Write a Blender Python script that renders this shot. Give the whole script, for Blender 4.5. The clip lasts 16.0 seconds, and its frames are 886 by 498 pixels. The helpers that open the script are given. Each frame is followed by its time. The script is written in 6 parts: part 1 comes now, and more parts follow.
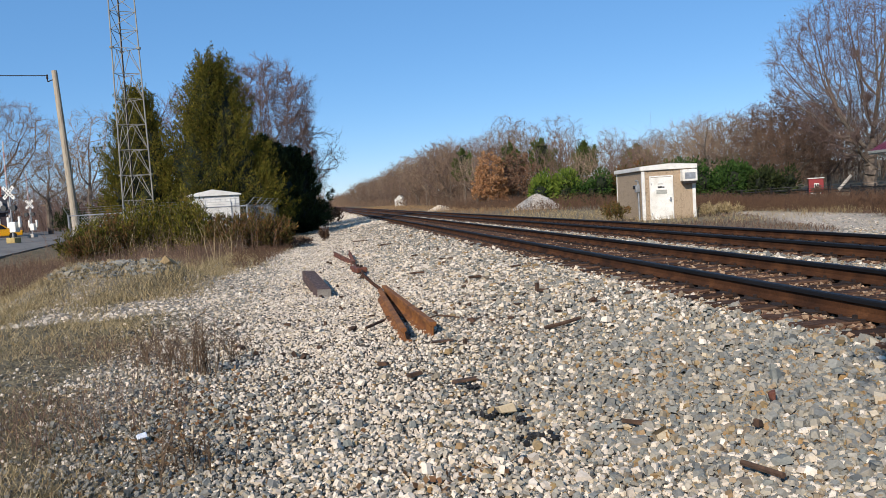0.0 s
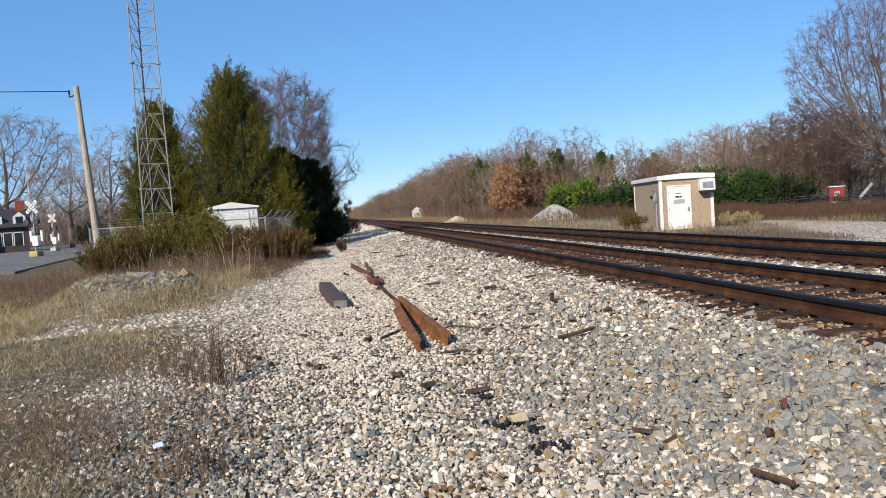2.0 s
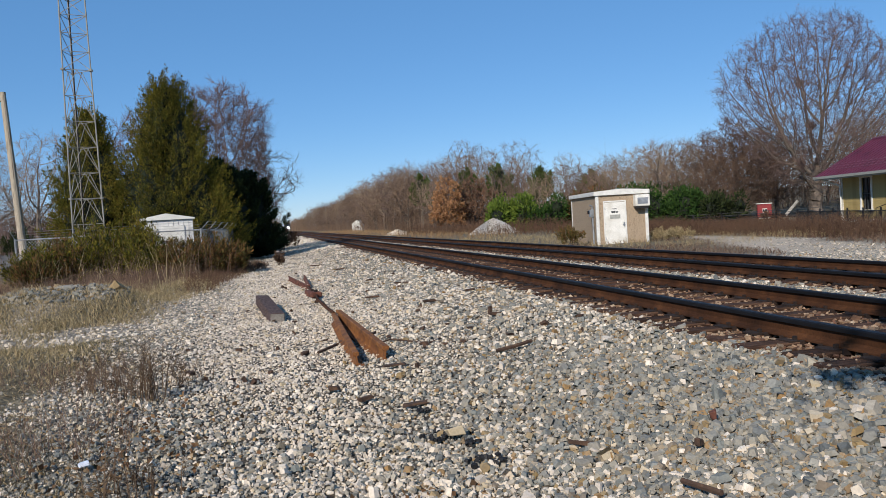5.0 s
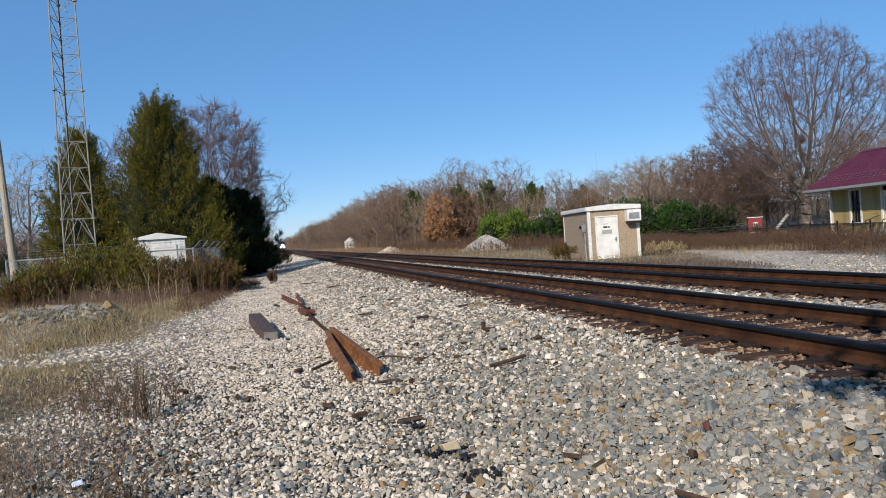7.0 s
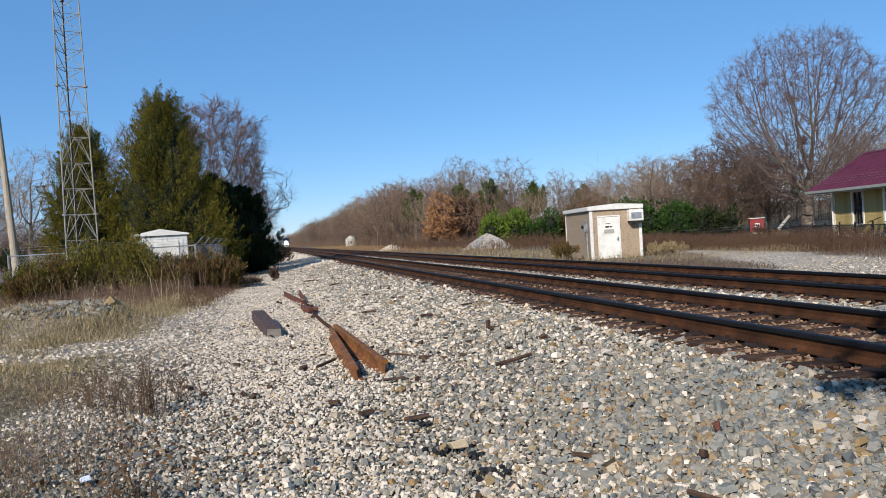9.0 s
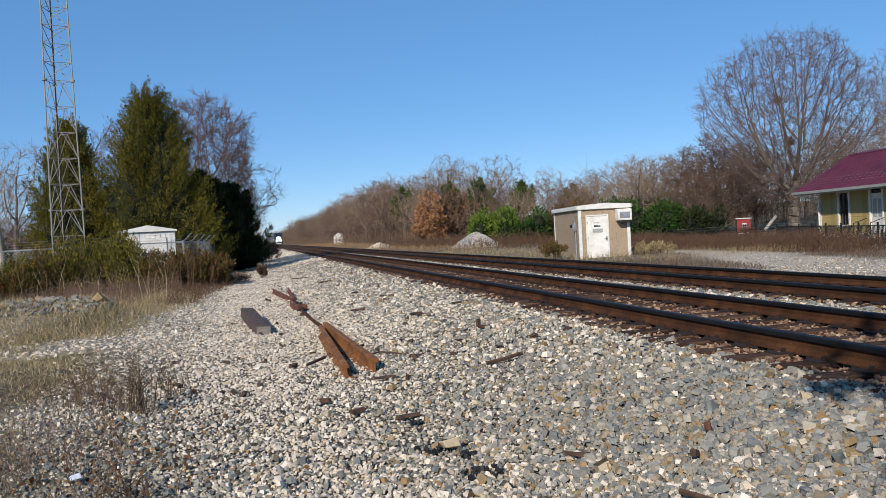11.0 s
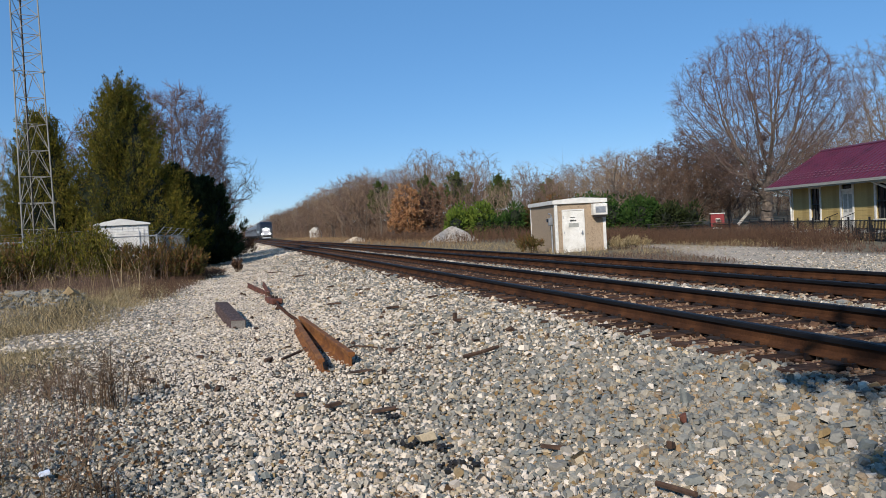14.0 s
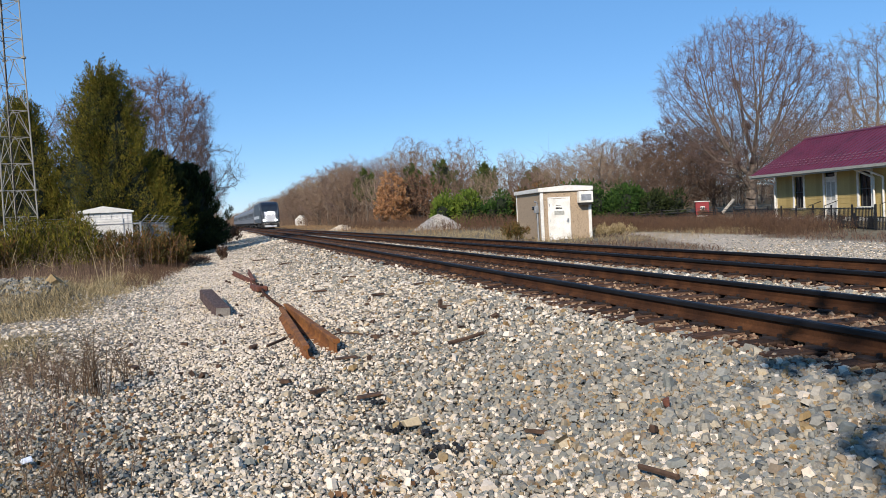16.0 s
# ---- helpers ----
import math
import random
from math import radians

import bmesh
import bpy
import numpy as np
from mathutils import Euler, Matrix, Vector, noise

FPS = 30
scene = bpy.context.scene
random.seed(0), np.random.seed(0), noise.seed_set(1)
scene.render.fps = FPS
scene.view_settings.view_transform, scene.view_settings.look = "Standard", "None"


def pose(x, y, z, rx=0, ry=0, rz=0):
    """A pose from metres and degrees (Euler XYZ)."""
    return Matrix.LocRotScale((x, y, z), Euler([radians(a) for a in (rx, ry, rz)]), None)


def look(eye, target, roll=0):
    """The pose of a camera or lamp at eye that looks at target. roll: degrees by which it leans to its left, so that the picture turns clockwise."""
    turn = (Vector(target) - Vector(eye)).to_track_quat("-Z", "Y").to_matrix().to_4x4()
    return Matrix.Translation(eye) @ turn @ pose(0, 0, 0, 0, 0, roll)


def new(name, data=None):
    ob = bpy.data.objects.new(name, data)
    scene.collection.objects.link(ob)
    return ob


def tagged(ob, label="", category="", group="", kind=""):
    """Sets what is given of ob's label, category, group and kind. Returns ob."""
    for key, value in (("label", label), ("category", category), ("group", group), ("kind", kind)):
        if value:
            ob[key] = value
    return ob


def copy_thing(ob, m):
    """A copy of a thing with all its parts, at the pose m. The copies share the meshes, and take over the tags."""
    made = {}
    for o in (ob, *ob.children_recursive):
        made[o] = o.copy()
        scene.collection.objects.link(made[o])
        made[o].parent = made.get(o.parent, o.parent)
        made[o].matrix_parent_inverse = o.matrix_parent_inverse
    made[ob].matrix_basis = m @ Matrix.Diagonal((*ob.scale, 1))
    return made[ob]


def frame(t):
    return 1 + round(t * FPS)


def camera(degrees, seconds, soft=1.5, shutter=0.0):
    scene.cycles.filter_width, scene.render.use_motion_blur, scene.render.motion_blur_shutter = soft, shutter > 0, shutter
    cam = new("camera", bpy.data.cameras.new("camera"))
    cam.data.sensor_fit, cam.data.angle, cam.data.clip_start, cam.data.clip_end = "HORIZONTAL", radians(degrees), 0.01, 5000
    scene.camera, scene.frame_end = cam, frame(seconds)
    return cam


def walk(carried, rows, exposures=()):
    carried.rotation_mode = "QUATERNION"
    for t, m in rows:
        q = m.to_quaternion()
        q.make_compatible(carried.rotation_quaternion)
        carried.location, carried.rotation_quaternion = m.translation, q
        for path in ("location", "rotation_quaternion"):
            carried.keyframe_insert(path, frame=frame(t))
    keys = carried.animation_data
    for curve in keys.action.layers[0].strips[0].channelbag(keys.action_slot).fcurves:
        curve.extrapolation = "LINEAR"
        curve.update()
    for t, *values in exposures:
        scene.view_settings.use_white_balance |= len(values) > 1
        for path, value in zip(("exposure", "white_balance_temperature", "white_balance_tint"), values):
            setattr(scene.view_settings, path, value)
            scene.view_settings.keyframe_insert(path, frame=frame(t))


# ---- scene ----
cam = camera(58.04, 16.0, soft=0.65)
# seconds, x, y, z, yaw, pitch, roll of the hand-held camera
PATH = [
    (0.0, -0.001, 0.045, 1.564, -8.979, -3.622, 3.379),
    (0.5, 0.016, 0.008, 1.570, -8.462, -3.531, 3.357),
    (1.0, 0.032, -0.001, 1.563, -7.899, -3.363, 3.393),
    (1.5, 0.035, -0.020, 1.567, -7.964, -3.053, 3.578),
    (2.0, 0.037, -0.009, 1.557, -7.706, -2.742, 3.773),
    (2.5, 0.031, -0.019, 1.558, -7.693, -2.729, 3.848),
    (3.0, 0.035, -0.014, 1.554, -7.803, -2.799, 3.910),
    (3.5, 0.049, 0.005, 1.548, -8.037, -2.944, 3.882),
    (4.0, 0.048, -0.009, 1.551, -9.049, -2.967, 3.505),
    (4.5, 0.053, -0.007, 1.557, -11.473, -2.502, 2.849),
    (7.0, 0.043, -0.041, 1.544, -12.538, -0.866, 3.857),
    (7.5, 0.045, -0.020, 1.532, -12.627, -0.571, 3.868),
    (8.0, 0.057, -0.034, 1.538, -12.117, -0.610, 3.763),
    (8.5, 0.015, -0.017, 1.540, -12.301, -0.798, 3.600),
    (11.0, -0.052, -0.013, 1.552, -13.333, -1.155, 3.052),
    (11.5, -0.056, -0.011, 1.547, -14.040, -1.199, 3.025),
    (12.0, -0.036, 0.036, 1.548, -14.580, -1.341, 3.005),
    (12.5, -0.053, 0.001, 1.550, -14.596, -1.235, 3.003),
    (13.0, -0.047, -0.003, 1.547, -14.997, -1.241, 3.075),
    (13.5, -0.044, 0.018, 1.542, -15.038, -1.466, 3.057),
    (14.0, -0.045, 0.024, 1.539, -15.021, -1.640, 2.928),
    (14.5, -0.044, 0.017, 1.538, -15.172, -1.791, 3.011),
    (15.0, -0.039, 0.021, 1.530, -15.424, -2.112, 3.062),
    (15.5, -0.042, 0.016, 1.535, -15.589, -2.407, 2.940),
    (16.0, -0.033, 0.028, 1.521, -16.011, -2.546, 2.920),
]
EXPOSURE = [(0, 0.18), (0.5, 0.23), (1, 0.3), (1.5, 0.32), (2, 0.32), (2.5, 0.25), (3, 0.21), (3.5, 0.13), (4, 0.08), (4.5, -0.02), (7, 0.06), (7.5, 0.11), (8, 0.13), (8.5, 0.16), (11, 0.06), (11.5, 0.01), (12, 0.0), (13, 0.0), (13.5, -0.02), (14.5, -0.02), (15, 0.0), (15.5, 0.18), (16, 0.25)]
walk(cam, [(r[0], pose(r[1], r[2], r[3], 90 + r[5], r[6], r[4])) for r in PATH], exposures=[(t, s - 0.02, 6210 if 4.2 < t < 15.2 else 6350, 13.8 if 4.2 < t < 15.2 else 14.6) for t, s in EXPOSURE])

# ---- light ----
SUN_AZ, SUN_EL = radians(217), radians(31)
world = bpy.data.worlds.new("world")
scene.world = world
world.use_nodes = True
wt = world.node_tree
sky = wt.nodes.new("ShaderNodeTexSky")
sky.sky_type, sky.sun_disc = "NISHITA", False
sky.sun_elevation, sky.sun_rotation = SUN_EL, SUN_AZ
sky.altitude = 2200
sky.air_density, sky.dust_density, sky.ozone_density = 1.0, 0.0, 3.0
hue = wt.nodes.new("ShaderNodeHueSaturation")
hue.inputs["Hue"].default_value, hue.inputs["Saturation"].default_value = 0.495, 1.15
wt.links.new(sky.outputs[0], hue.inputs["Color"])
even = wt.nodes.new("ShaderNodeMix")
even.data_type = "RGBA"
even.inputs["Factor"].default_value = 0.4
even.inputs["B"].default_value = (1.62, 4.15, 8.0, 1)
wt.links.new(hue.outputs[0], even.inputs["A"])
wt.links.new(even.outputs["Result"], wt.nodes["Background"].inputs[0])
wt.nodes["Background"].inputs[1].default_value = 0.101
sun = new("sun", bpy.data.lights.new("sun", "SUN"))
sun.data.energy, sun.data.angle, sun.data.color = 5.0, radians(0.5), (1.0, 0.92, 0.79)
sun.matrix_world = look((math.sin(SUN_AZ) * 60, math.cos(SUN_AZ) * 60, 60 * math.tan(SUN_EL)), (0, 0, 0))


# ---- materials ----
def lin(h):
    """Linear colour from a hex string."""
    out = []
    for i in (0, 2, 4):
        v = int(h[i:i + 2], 16) / 255
        out.append(v / 12.92 if v < 0.04045 else ((v + 0.055) / 1.055) ** 2.4)
    return (*out, 1)


def nodes_of(name):
    m = bpy.data.materials.new(name)
    m.use_nodes = True
    return m, m.node_tree, m.node_tree.nodes["Principled BSDF"]


def ramp(nt, fac, stops, const=False):
    r = nt.nodes.new("ShaderNodeValToRGB")
    if const:
        r.color_ramp.interpolation = "CONSTANT"
    el = r.color_ramp.elements
    while len(el) < len(stops):
        el.new(0.5)
    for e, (p, col) in zip(el, stops):
        e.position, e.color = p, col if not isinstance(col, str) else lin(col)
    nt.links.new(fac, r.inputs[0])
    return r.outputs[0]


def noise_tex(nt, scale, detail=5, coord=None, stretch=None):
    n = nt.nodes.new("ShaderNodeTexNoise")
    n.inputs["Scale"].default_value, n.inputs["Detail"].default_value = scale, detail
    if coord is None:
        coord = nt.nodes.new("ShaderNodeTexCoord").outputs["Object"]
    if stretch:
        mp = nt.nodes.new("ShaderNodeMapping")
        mp.inputs["Scale"].default_value = stretch
        nt.links.new(coord, mp.inputs[0])
        coord = mp.outputs[0]
    nt.links.new(coord, n.inputs["Vector"])
    return n.outputs["Fac"]


def mix(nt, fac, a, b, how="MIX"):
    m = nt.nodes.new("ShaderNodeMix")
    m.data_type, m.blend_type = "RGBA", how
    for socket, value in ((m.inputs[0], fac), (m.inputs[6], a), (m.inputs[7], b)):
        if isinstance(value, (float, int)):
            socket.default_value = value
        elif isinstance(value, tuple):
            socket.default_value = value
        else:
            nt.links.new(value, socket)
    return m.outputs[2]


def bump(nt, bs, height, strength=0.4, distance=0.02):
    b = nt.nodes.new("ShaderNodeBump")
    b.inputs["Strength"].default_value, b.inputs["Distance"].default_value = strength, distance
    nt.links.new(height, b.inputs["Height"])
    nt.links.new(b.outputs[0], bs.inputs["Normal"])


def surface(name, cols, scale=6.0, rough=0.8, metal=0.0, fine=60.0, relief=0.3, depth=0.01, stretch=None, vary=0.0, dirt=None):
    """A surface with patches of the colours, fine grain over them and a little relief."""
    m, nt, bs = nodes_of(name)
    n1 = noise_tex(nt, scale, 6, stretch=stretch)
    n2 = noise_tex(nt, fine, 4, stretch=stretch)
    k = len(cols)
    col = ramp(nt, n1, [(0.3 + 0.4 * i / max(1, k - 1), c) for i, c in enumerate(cols)])
    grain = ramp(nt, n2, [(0.3, (0.72, 0.72, 0.72, 1)), (0.7, (1.15, 1.15, 1.15, 1))])
    col = mix(nt, 1.0, col, grain, "MULTIPLY")
    if dirt:
        col = mix(nt, ramp(nt, noise_tex(nt, scale * 0.4, 8), [(0.5, (0, 0, 0, 1)), (0.72, (0.8, 0.8, 0.8, 1))]), col, lin(dirt))
    if vary:
        oi = nt.nodes.new("ShaderNodeObjectInfo")
        col = mix(nt, 1.0, col, ramp(nt, oi.outputs["Random"], [(0, (1 - vary,) * 3 + (1,)), (1, (1 + vary,) * 3 + (1,))]), "MULTIPLY")
    nt.links.new(col, bs.inputs["Base Color"])
    bs.inputs["Roughness"].default_value, bs.inputs["Metallic"].default_value = rough, metal
    if relief:
        bump(nt, bs, n2, relief, depth)
    return m


def pieces(name, cols, rough=0.9, translucent=0.0, spread=0.12, grain=40.0):
    """Loose pieces (stones, leaves, twigs): a colour for each island of the mesh."""
    m, nt, bs = nodes_of(name)
    g = nt.nodes.new("ShaderNodeNewGeometry")
    k = len(cols)
    col = ramp(nt, g.outputs["Random Per Island"], [(i / max(1, k - 1), c) for i, c in enumerate(cols)])
    n = noise_tex(nt, grain, 3)
    col = mix(nt, 1.0, col, ramp(nt, n, [(0.3, (1 - spread,) * 3 + (1,)), (0.7, (1 + spread,) * 3 + (1,))]), "MULTIPLY")
    nt.links.new(col, bs.inputs["Base Color"])
    bs.inputs["Roughness"].default_value = rough
    bs.inputs["Specular IOR Level"].default_value = 0.25
    if translucent:
        t = nt.nodes.new("ShaderNodeBsdfTranslucent")
        nt.links.new(col, t.inputs[0])
        ms = nt.nodes.new("ShaderNodeMixShader")
        ms.inputs[0].default_value = translucent
        nt.links.new(bs.outputs[0], ms.inputs[1])
        nt.links.new(t.outputs[0], ms.inputs[2])
        nt.links.new(ms.outputs[0], nt.nodes["Material Output"].inputs[0])
    return m


def glow(name, col, strength):
    m, nt, bs = nodes_of(name)
    bs.inputs["Emission Color"].default_value, bs.inputs["Emission Strength"].default_value = col, strength
    return m


def ground_material():
    """Crushed stone, rust-stained stone, dry turf and dirt, by the zones of the plan."""
    m, nt, bs = nodes_of("ground")
    co = nt.nodes.new("ShaderNodeTexCoord").outputs["Object"]

    def zone(name):
        a = nt.nodes.new("ShaderNodeAttribute")
        a.attribute_name = name
        return a.outputs["Fac"]
    v = nt.nodes.new("ShaderNodeTexVoronoi")
    v.inputs["Scale"].default_value = 17
    nt.links.new(co, v.inputs["Vector"])
    stone = ramp(nt, v.outputs["Color"], [(0.0, "77726b"), (0.25, "a09a91"), (0.5, "c2baae"), (0.7, "d4cabc"), (0.85, "b5a68c"), (1.0, "e2dcd1")])
    # darker towards cell edges: shade between the stones put into the colour
    gap_shade = ramp(nt, v.outputs["Distance"], [(0.0, (1, 1, 1, 1)), (0.45, (0.85, 0.84, 0.82, 1)), (0.8, (0.35, 0.33, 0.31, 1))])
    stone = mix(nt, 1.0, stone, gap_shade, "MULTIPLY")
    big = noise_tex(nt, 0.5, 5, co)
    stone = mix(nt, 1.0, stone, ramp(nt, big, [(0.3, (0.85, 0.84, 0.83, 1)), (0.7, (1.06, 1.04, 1.0, 1))]), "MULTIPLY")
    rust = mix(nt, 1.0, stone, (0.55, 0.38, 0.25, 1), "MULTIPLY")
    col = mix(nt, zone("stain"), stone, rust)
    turf = ramp(nt, noise_tex(nt, 5.0, 8, co), [(0.25, "3c362b"), (0.45, "645a46"), (0.62, "7b7058"), (0.8, "56513a")])
    turf = mix(nt, 1.0, turf, ramp(nt, noise_tex(nt, 70, 3, co), [(0.3, (0.55, 0.55, 0.55, 1)), (0.7, (1.2, 1.2, 1.2, 1))]), "MULTIPLY")
    col = mix(nt, zone("turf"), col, turf)
    drive = ramp(nt, noise_tex(nt, 8.0, 8, co), [(0.3, "9c8f7e"), (0.6, "b8ab99"), (0.8, "877b66")])
    col = mix(nt, zone("lane"), col, drive)
    # ground under the near stones darkened: shade of their gaps put into colour
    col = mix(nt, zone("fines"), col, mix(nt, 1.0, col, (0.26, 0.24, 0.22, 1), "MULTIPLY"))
    nt.links.new(col, bs.inputs["Base Color"])
    bs.inputs["Roughness"].default_value = 0.95
    bs.inputs["Specular IOR Level"].default_value = 0.2
    inv = ramp(nt, v.outputs["Distance"], [(0.0, (1, 1, 1, 1)), (0.8, (0, 0, 0, 1))])
    bump(nt, bs, inv, 0.8, 0.03)
    return m


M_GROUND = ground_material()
M_STONE = pieces("crushed_stone", ["525350", "686965", "797a72", "817b6f", "908a7c", "707370", "9b9281", "8d6f47", "6a6b67", "a39985", "89724c", "7c7e79", "9f9686", "676865", "888377", "6e716b"], 0.85, 0, 0.14, 60)
M_STONE_LIGHT = pieces("pale_stone", ["9b9184", "beb2a2", "cfc3b1", "c5b49b", "dbcfbd", "ada191", "d3c6b4", "b4a385", "a0978a"], 0.9, 0, 0.12, 60)
M_STONE_RUST = pieces("rusty_stone", ["4a3527", "65493a", "836952", "988169", "735640", "a7947c", "56402f"], 0.95, 0, 0.2, 30)
M_STONE_ONE = surface("loose_stone", ["7d776b", "a19887"], 20, 0.9, vary=0.3, fine=90)
M_RAIL = surface("rusty_rail_steel", ["301e13", "452b1a", "5a3a23"], 3, 0.85, 0.05, 50, 0.3, 0.004)
M_TREAD = surface("polished_rail_head", ["131315", "1d1c1e"], 1.5, 0.55, 0.1, 30, 0.05, 0.001, stretch=(8, 0.3, 1))
M_TIE = surface("weathered_tie_wood", ["2d2019", "443126", "5e4737"], 4, 0.9, 0, 40, 0.6, 0.01, stretch=(1, 6, 6), vary=0.35)
M_PLATE = surface("dark_iron", ["1d1613", "34241b"], 9, 0.85, 0.2, 60)
M_RUST = surface("orange_rust", ["583619", "78491f", "8e5c27"], 5, 0.85, 0.1, 50, 0.4, 0.005)
M_RUST_DARK = surface("brown_rust", ["4a2a1f", "633a2a", "7b4c38"], 6, 0.85, 0.1, 50, 0.4, 0.005)
for worn, gloss in ((M_RAIL, 0.15), (M_TREAD, 0.2), (M_TIE, 0.15)):
    worn.node_tree.nodes["Principled BSDF"].inputs["Specular IOR Level"].default_value = gloss
M_TIE_GREY = surface("grey_tie_wood", ["342622", "513d37", "67534c"], 5, 0.95, 0, 50, 0.8, 0.012, stretch=(6, 1, 6))
M_TIE_END = surface("pale_end_grain", ["6d665d", "8a8379"], 14, 0.95, 0, 60, 0.6, 0.006)
M_BLACK = surface("black_tar", ["0d0c0c", "1e1b1a"], 12, 0.7, 0, 60, 0.6, 0.01)
M_STICK = surface("dead_stick", ["33251c", "5b4331"], 12, 0.95, 0, 60)
M_WHITE = surface("white_painted_metal", ["d8d4c8", "e8e5dc"], 2.5, 0.55, 0, 40, 0.1, 0.002, dirt="a89f8a")
M_AGG = surface("exposed_aggregate_panel", ["8f7c66", "a8947a", "74634f"], 9, 0.9, 0, 26, 1.0, 0.02)
# dark blotches: mildew, and mottled shrub shade put into the colour
M_SHED = surface("mildewed_white_metal", ["cbc9c3", "dddbd5"], 1.9, 0.6, 0, 40, 0.1, 0.002, dirt="77736b")
M_ARM = surface("faded_gate_arm_paint", ["a29a94", "b4aba4"], 3, 0.7, 0, 40, 0)
M_ARM_RED = surface("faded_gate_arm_stripe", ["8f6d68", "a07c76"], 3, 0.7, 0, 40, 0)
M_GREY = surface("galvanised_steel", ["7c7f82", "a3a6a8"], 4, 0.5, 0.5, 40, 0.1, 0.002)
M_TOWER = surface("dull_zinc_paint", ["7d7a72", "98958b"], 2, 0.7, 0.1, 40, 0.1, 0.002)
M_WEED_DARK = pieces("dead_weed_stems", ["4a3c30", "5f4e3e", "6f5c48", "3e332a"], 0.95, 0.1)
M_GUARD = surface("dull_guard_paint", ["7a5560", "8a6670"], 4, 0.6, 0, 40, 0)
M_CONC = surface("concrete", ["9c968c", "b5afa4"], 3, 0.9, 0, 60, 0.3, 0.004)
M_SIGN = surface("faded_sign", ["8f8f86", "a8a89f"], 8, 0.7, 0, 50, 0)
M_INK = surface("dark_print", ["2b2c2c", "3a3a39"], 8, 0.7, 0, 50, 0)
M_ROOF = surface("plum_red_metal_roof", ["561c2d", "642437", "4b1725"], 0.8, 0.45, 0.1, 30, 0.1, 0.003)
M_YELLOW = surface("cream_yellow_clapboard", ["a38d56", "af9960", "947e4a"], 1.2, 0.75, 0, 40, 0.15, 0.003)
M_TRIM = surface("white_trim", ["c9c6bd", "dedbd2"], 4, 0.6, 0, 50, 0.1, 0.002)
M_FENCE = surface("black_iron_fence", ["0e0e10", "1b1b1d"], 10, 0.5, 0.3, 60, 0.1, 0.002)
M_RED = surface("red_painted_boards", ["74161a", "861c1e"], 3, 0.6, 0, 40, 0.2, 0.003)
M_BRICK_RED = surface("red_brick", ["7a3524", "944a33"], 6, 0.9, 0, 50, 0.5, 0.008)
M_HOUSE = surface("dark_brick_wall", ["3b3033", "4a3d3d"], 5, 0.9, 0, 40, 0.3, 0.006)
M_SLATE = surface("charcoal_shingles", ["26272c", "35363c"], 6, 0.85, 0, 40, 0.5, 0.01)
M_ASPHALT = surface("worn_asphalt", ["575450", "6a6660", "78736b"], 0.6, 0.92, 0, 60, 0.3, 0.006)
M_POLE = surface("bleached_pole_wood", ["8f8472", "ada08c", "776a5a"], 2, 0.9, 0, 30, 0.4, 0.006, stretch=(6, 6, 0.6))
M_BARK = surface("grey_bark", ["4a4038", "6a5e52", "7d7062"], 3, 0.95, 0, 30, 0.6, 0.02, vary=0.2)
M_TWIG = pieces("bare_twigs", ["54473b", "725e4d", "86705b", "625142"], 0.95, 0, 0.1)
M_TWIG_RED = pieces("reddish_twigs", ["4e4240", "68564f", "7a665b", "5a4b4a"], 0.95, 0, 0.1)
M_TWIG_PALE = pieces("pale_twigs", ["6b5e50", "8a7763", "9f8b74", "60534a"], 0.95, 0, 0.1)
M_LEAF_OAK = pieces("russet_leaves", ["85603f", "a67a52", "bd9068", "93693f"], 0.9, 0.3)
M_CEDAR = pieces("cedar_foliage", ["31360f", "4b4d16", "625e1c", "857825", "424614", "6f5720"], 0.9, 0.14)
# darker than the cedar foliage: on the yard evergreens, shade put into colour
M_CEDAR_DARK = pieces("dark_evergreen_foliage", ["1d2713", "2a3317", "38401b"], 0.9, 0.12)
M_PINE = pieces("pine_needles", ["36451f", "4a5727", "5c6630", "3e4a22"], 0.9, 0.2)
M_LEAF_DULL = pieces("dull_russet_leaves", ["6b5140", "84634a", "755a49", "5c4638"], 0.9, 0.25)
M_HEDGE = pieces("hedge_leaves", ["223a17", "304a1b", "425c22", "28401a"], 0.8, 0.2)
M_BAMBOO = pieces("bamboo_leaves", ["44581c", "5c7024", "72802e", "364b18"], 0.8, 0.25)
M_SHRUB = pieces("juniper_shrub", ["3a3c1c", "545022", "6e5a2c", "7a5230", "5a4428", "44441c"], 0.9, 0.2)
M_WEED = pieces("dry_weeds", ["5e4c42", "735c4d", "8a735d", "4d3e37", "69544a"], 0.95, 0.2)
M_WEED_RED = pieces("russet_brush", ["4b392b", "5f4736", "6e5542", "40312a"], 0.95, 0.15)
M_STRAW = pieces("dry_grass", ["a08c66", "b5a27b", "8a7753", "c3b18b", "776649", "80724c"], 0.95, 0.25)
M_TAN = pieces("tan_winter_sedge", ["8a6f4e", "9f835e", "76593f", "ab916c", "6a5039"], 0.95, 0.2)
M_GRASS_DULL = pieces("dull_winter_grass", ["4b4230", "5c503a", "6e6146", "403828", "575238"], 0.95, 0.2)
# near-black: the shade deep inside dense crowns put into the colour
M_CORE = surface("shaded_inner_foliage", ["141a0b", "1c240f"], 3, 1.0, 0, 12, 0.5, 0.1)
M_LEAFLITTER = pieces("fallen_leaves", ["63482f", "7a583c", "54402c", "8a6c4c"], 0.9, 0.2)
M_LOCO = surface("slate_grey_loco_paint", ["33373c", "40454b"], 1, 0.5, 0.1, 20, 0.05, 0.002)
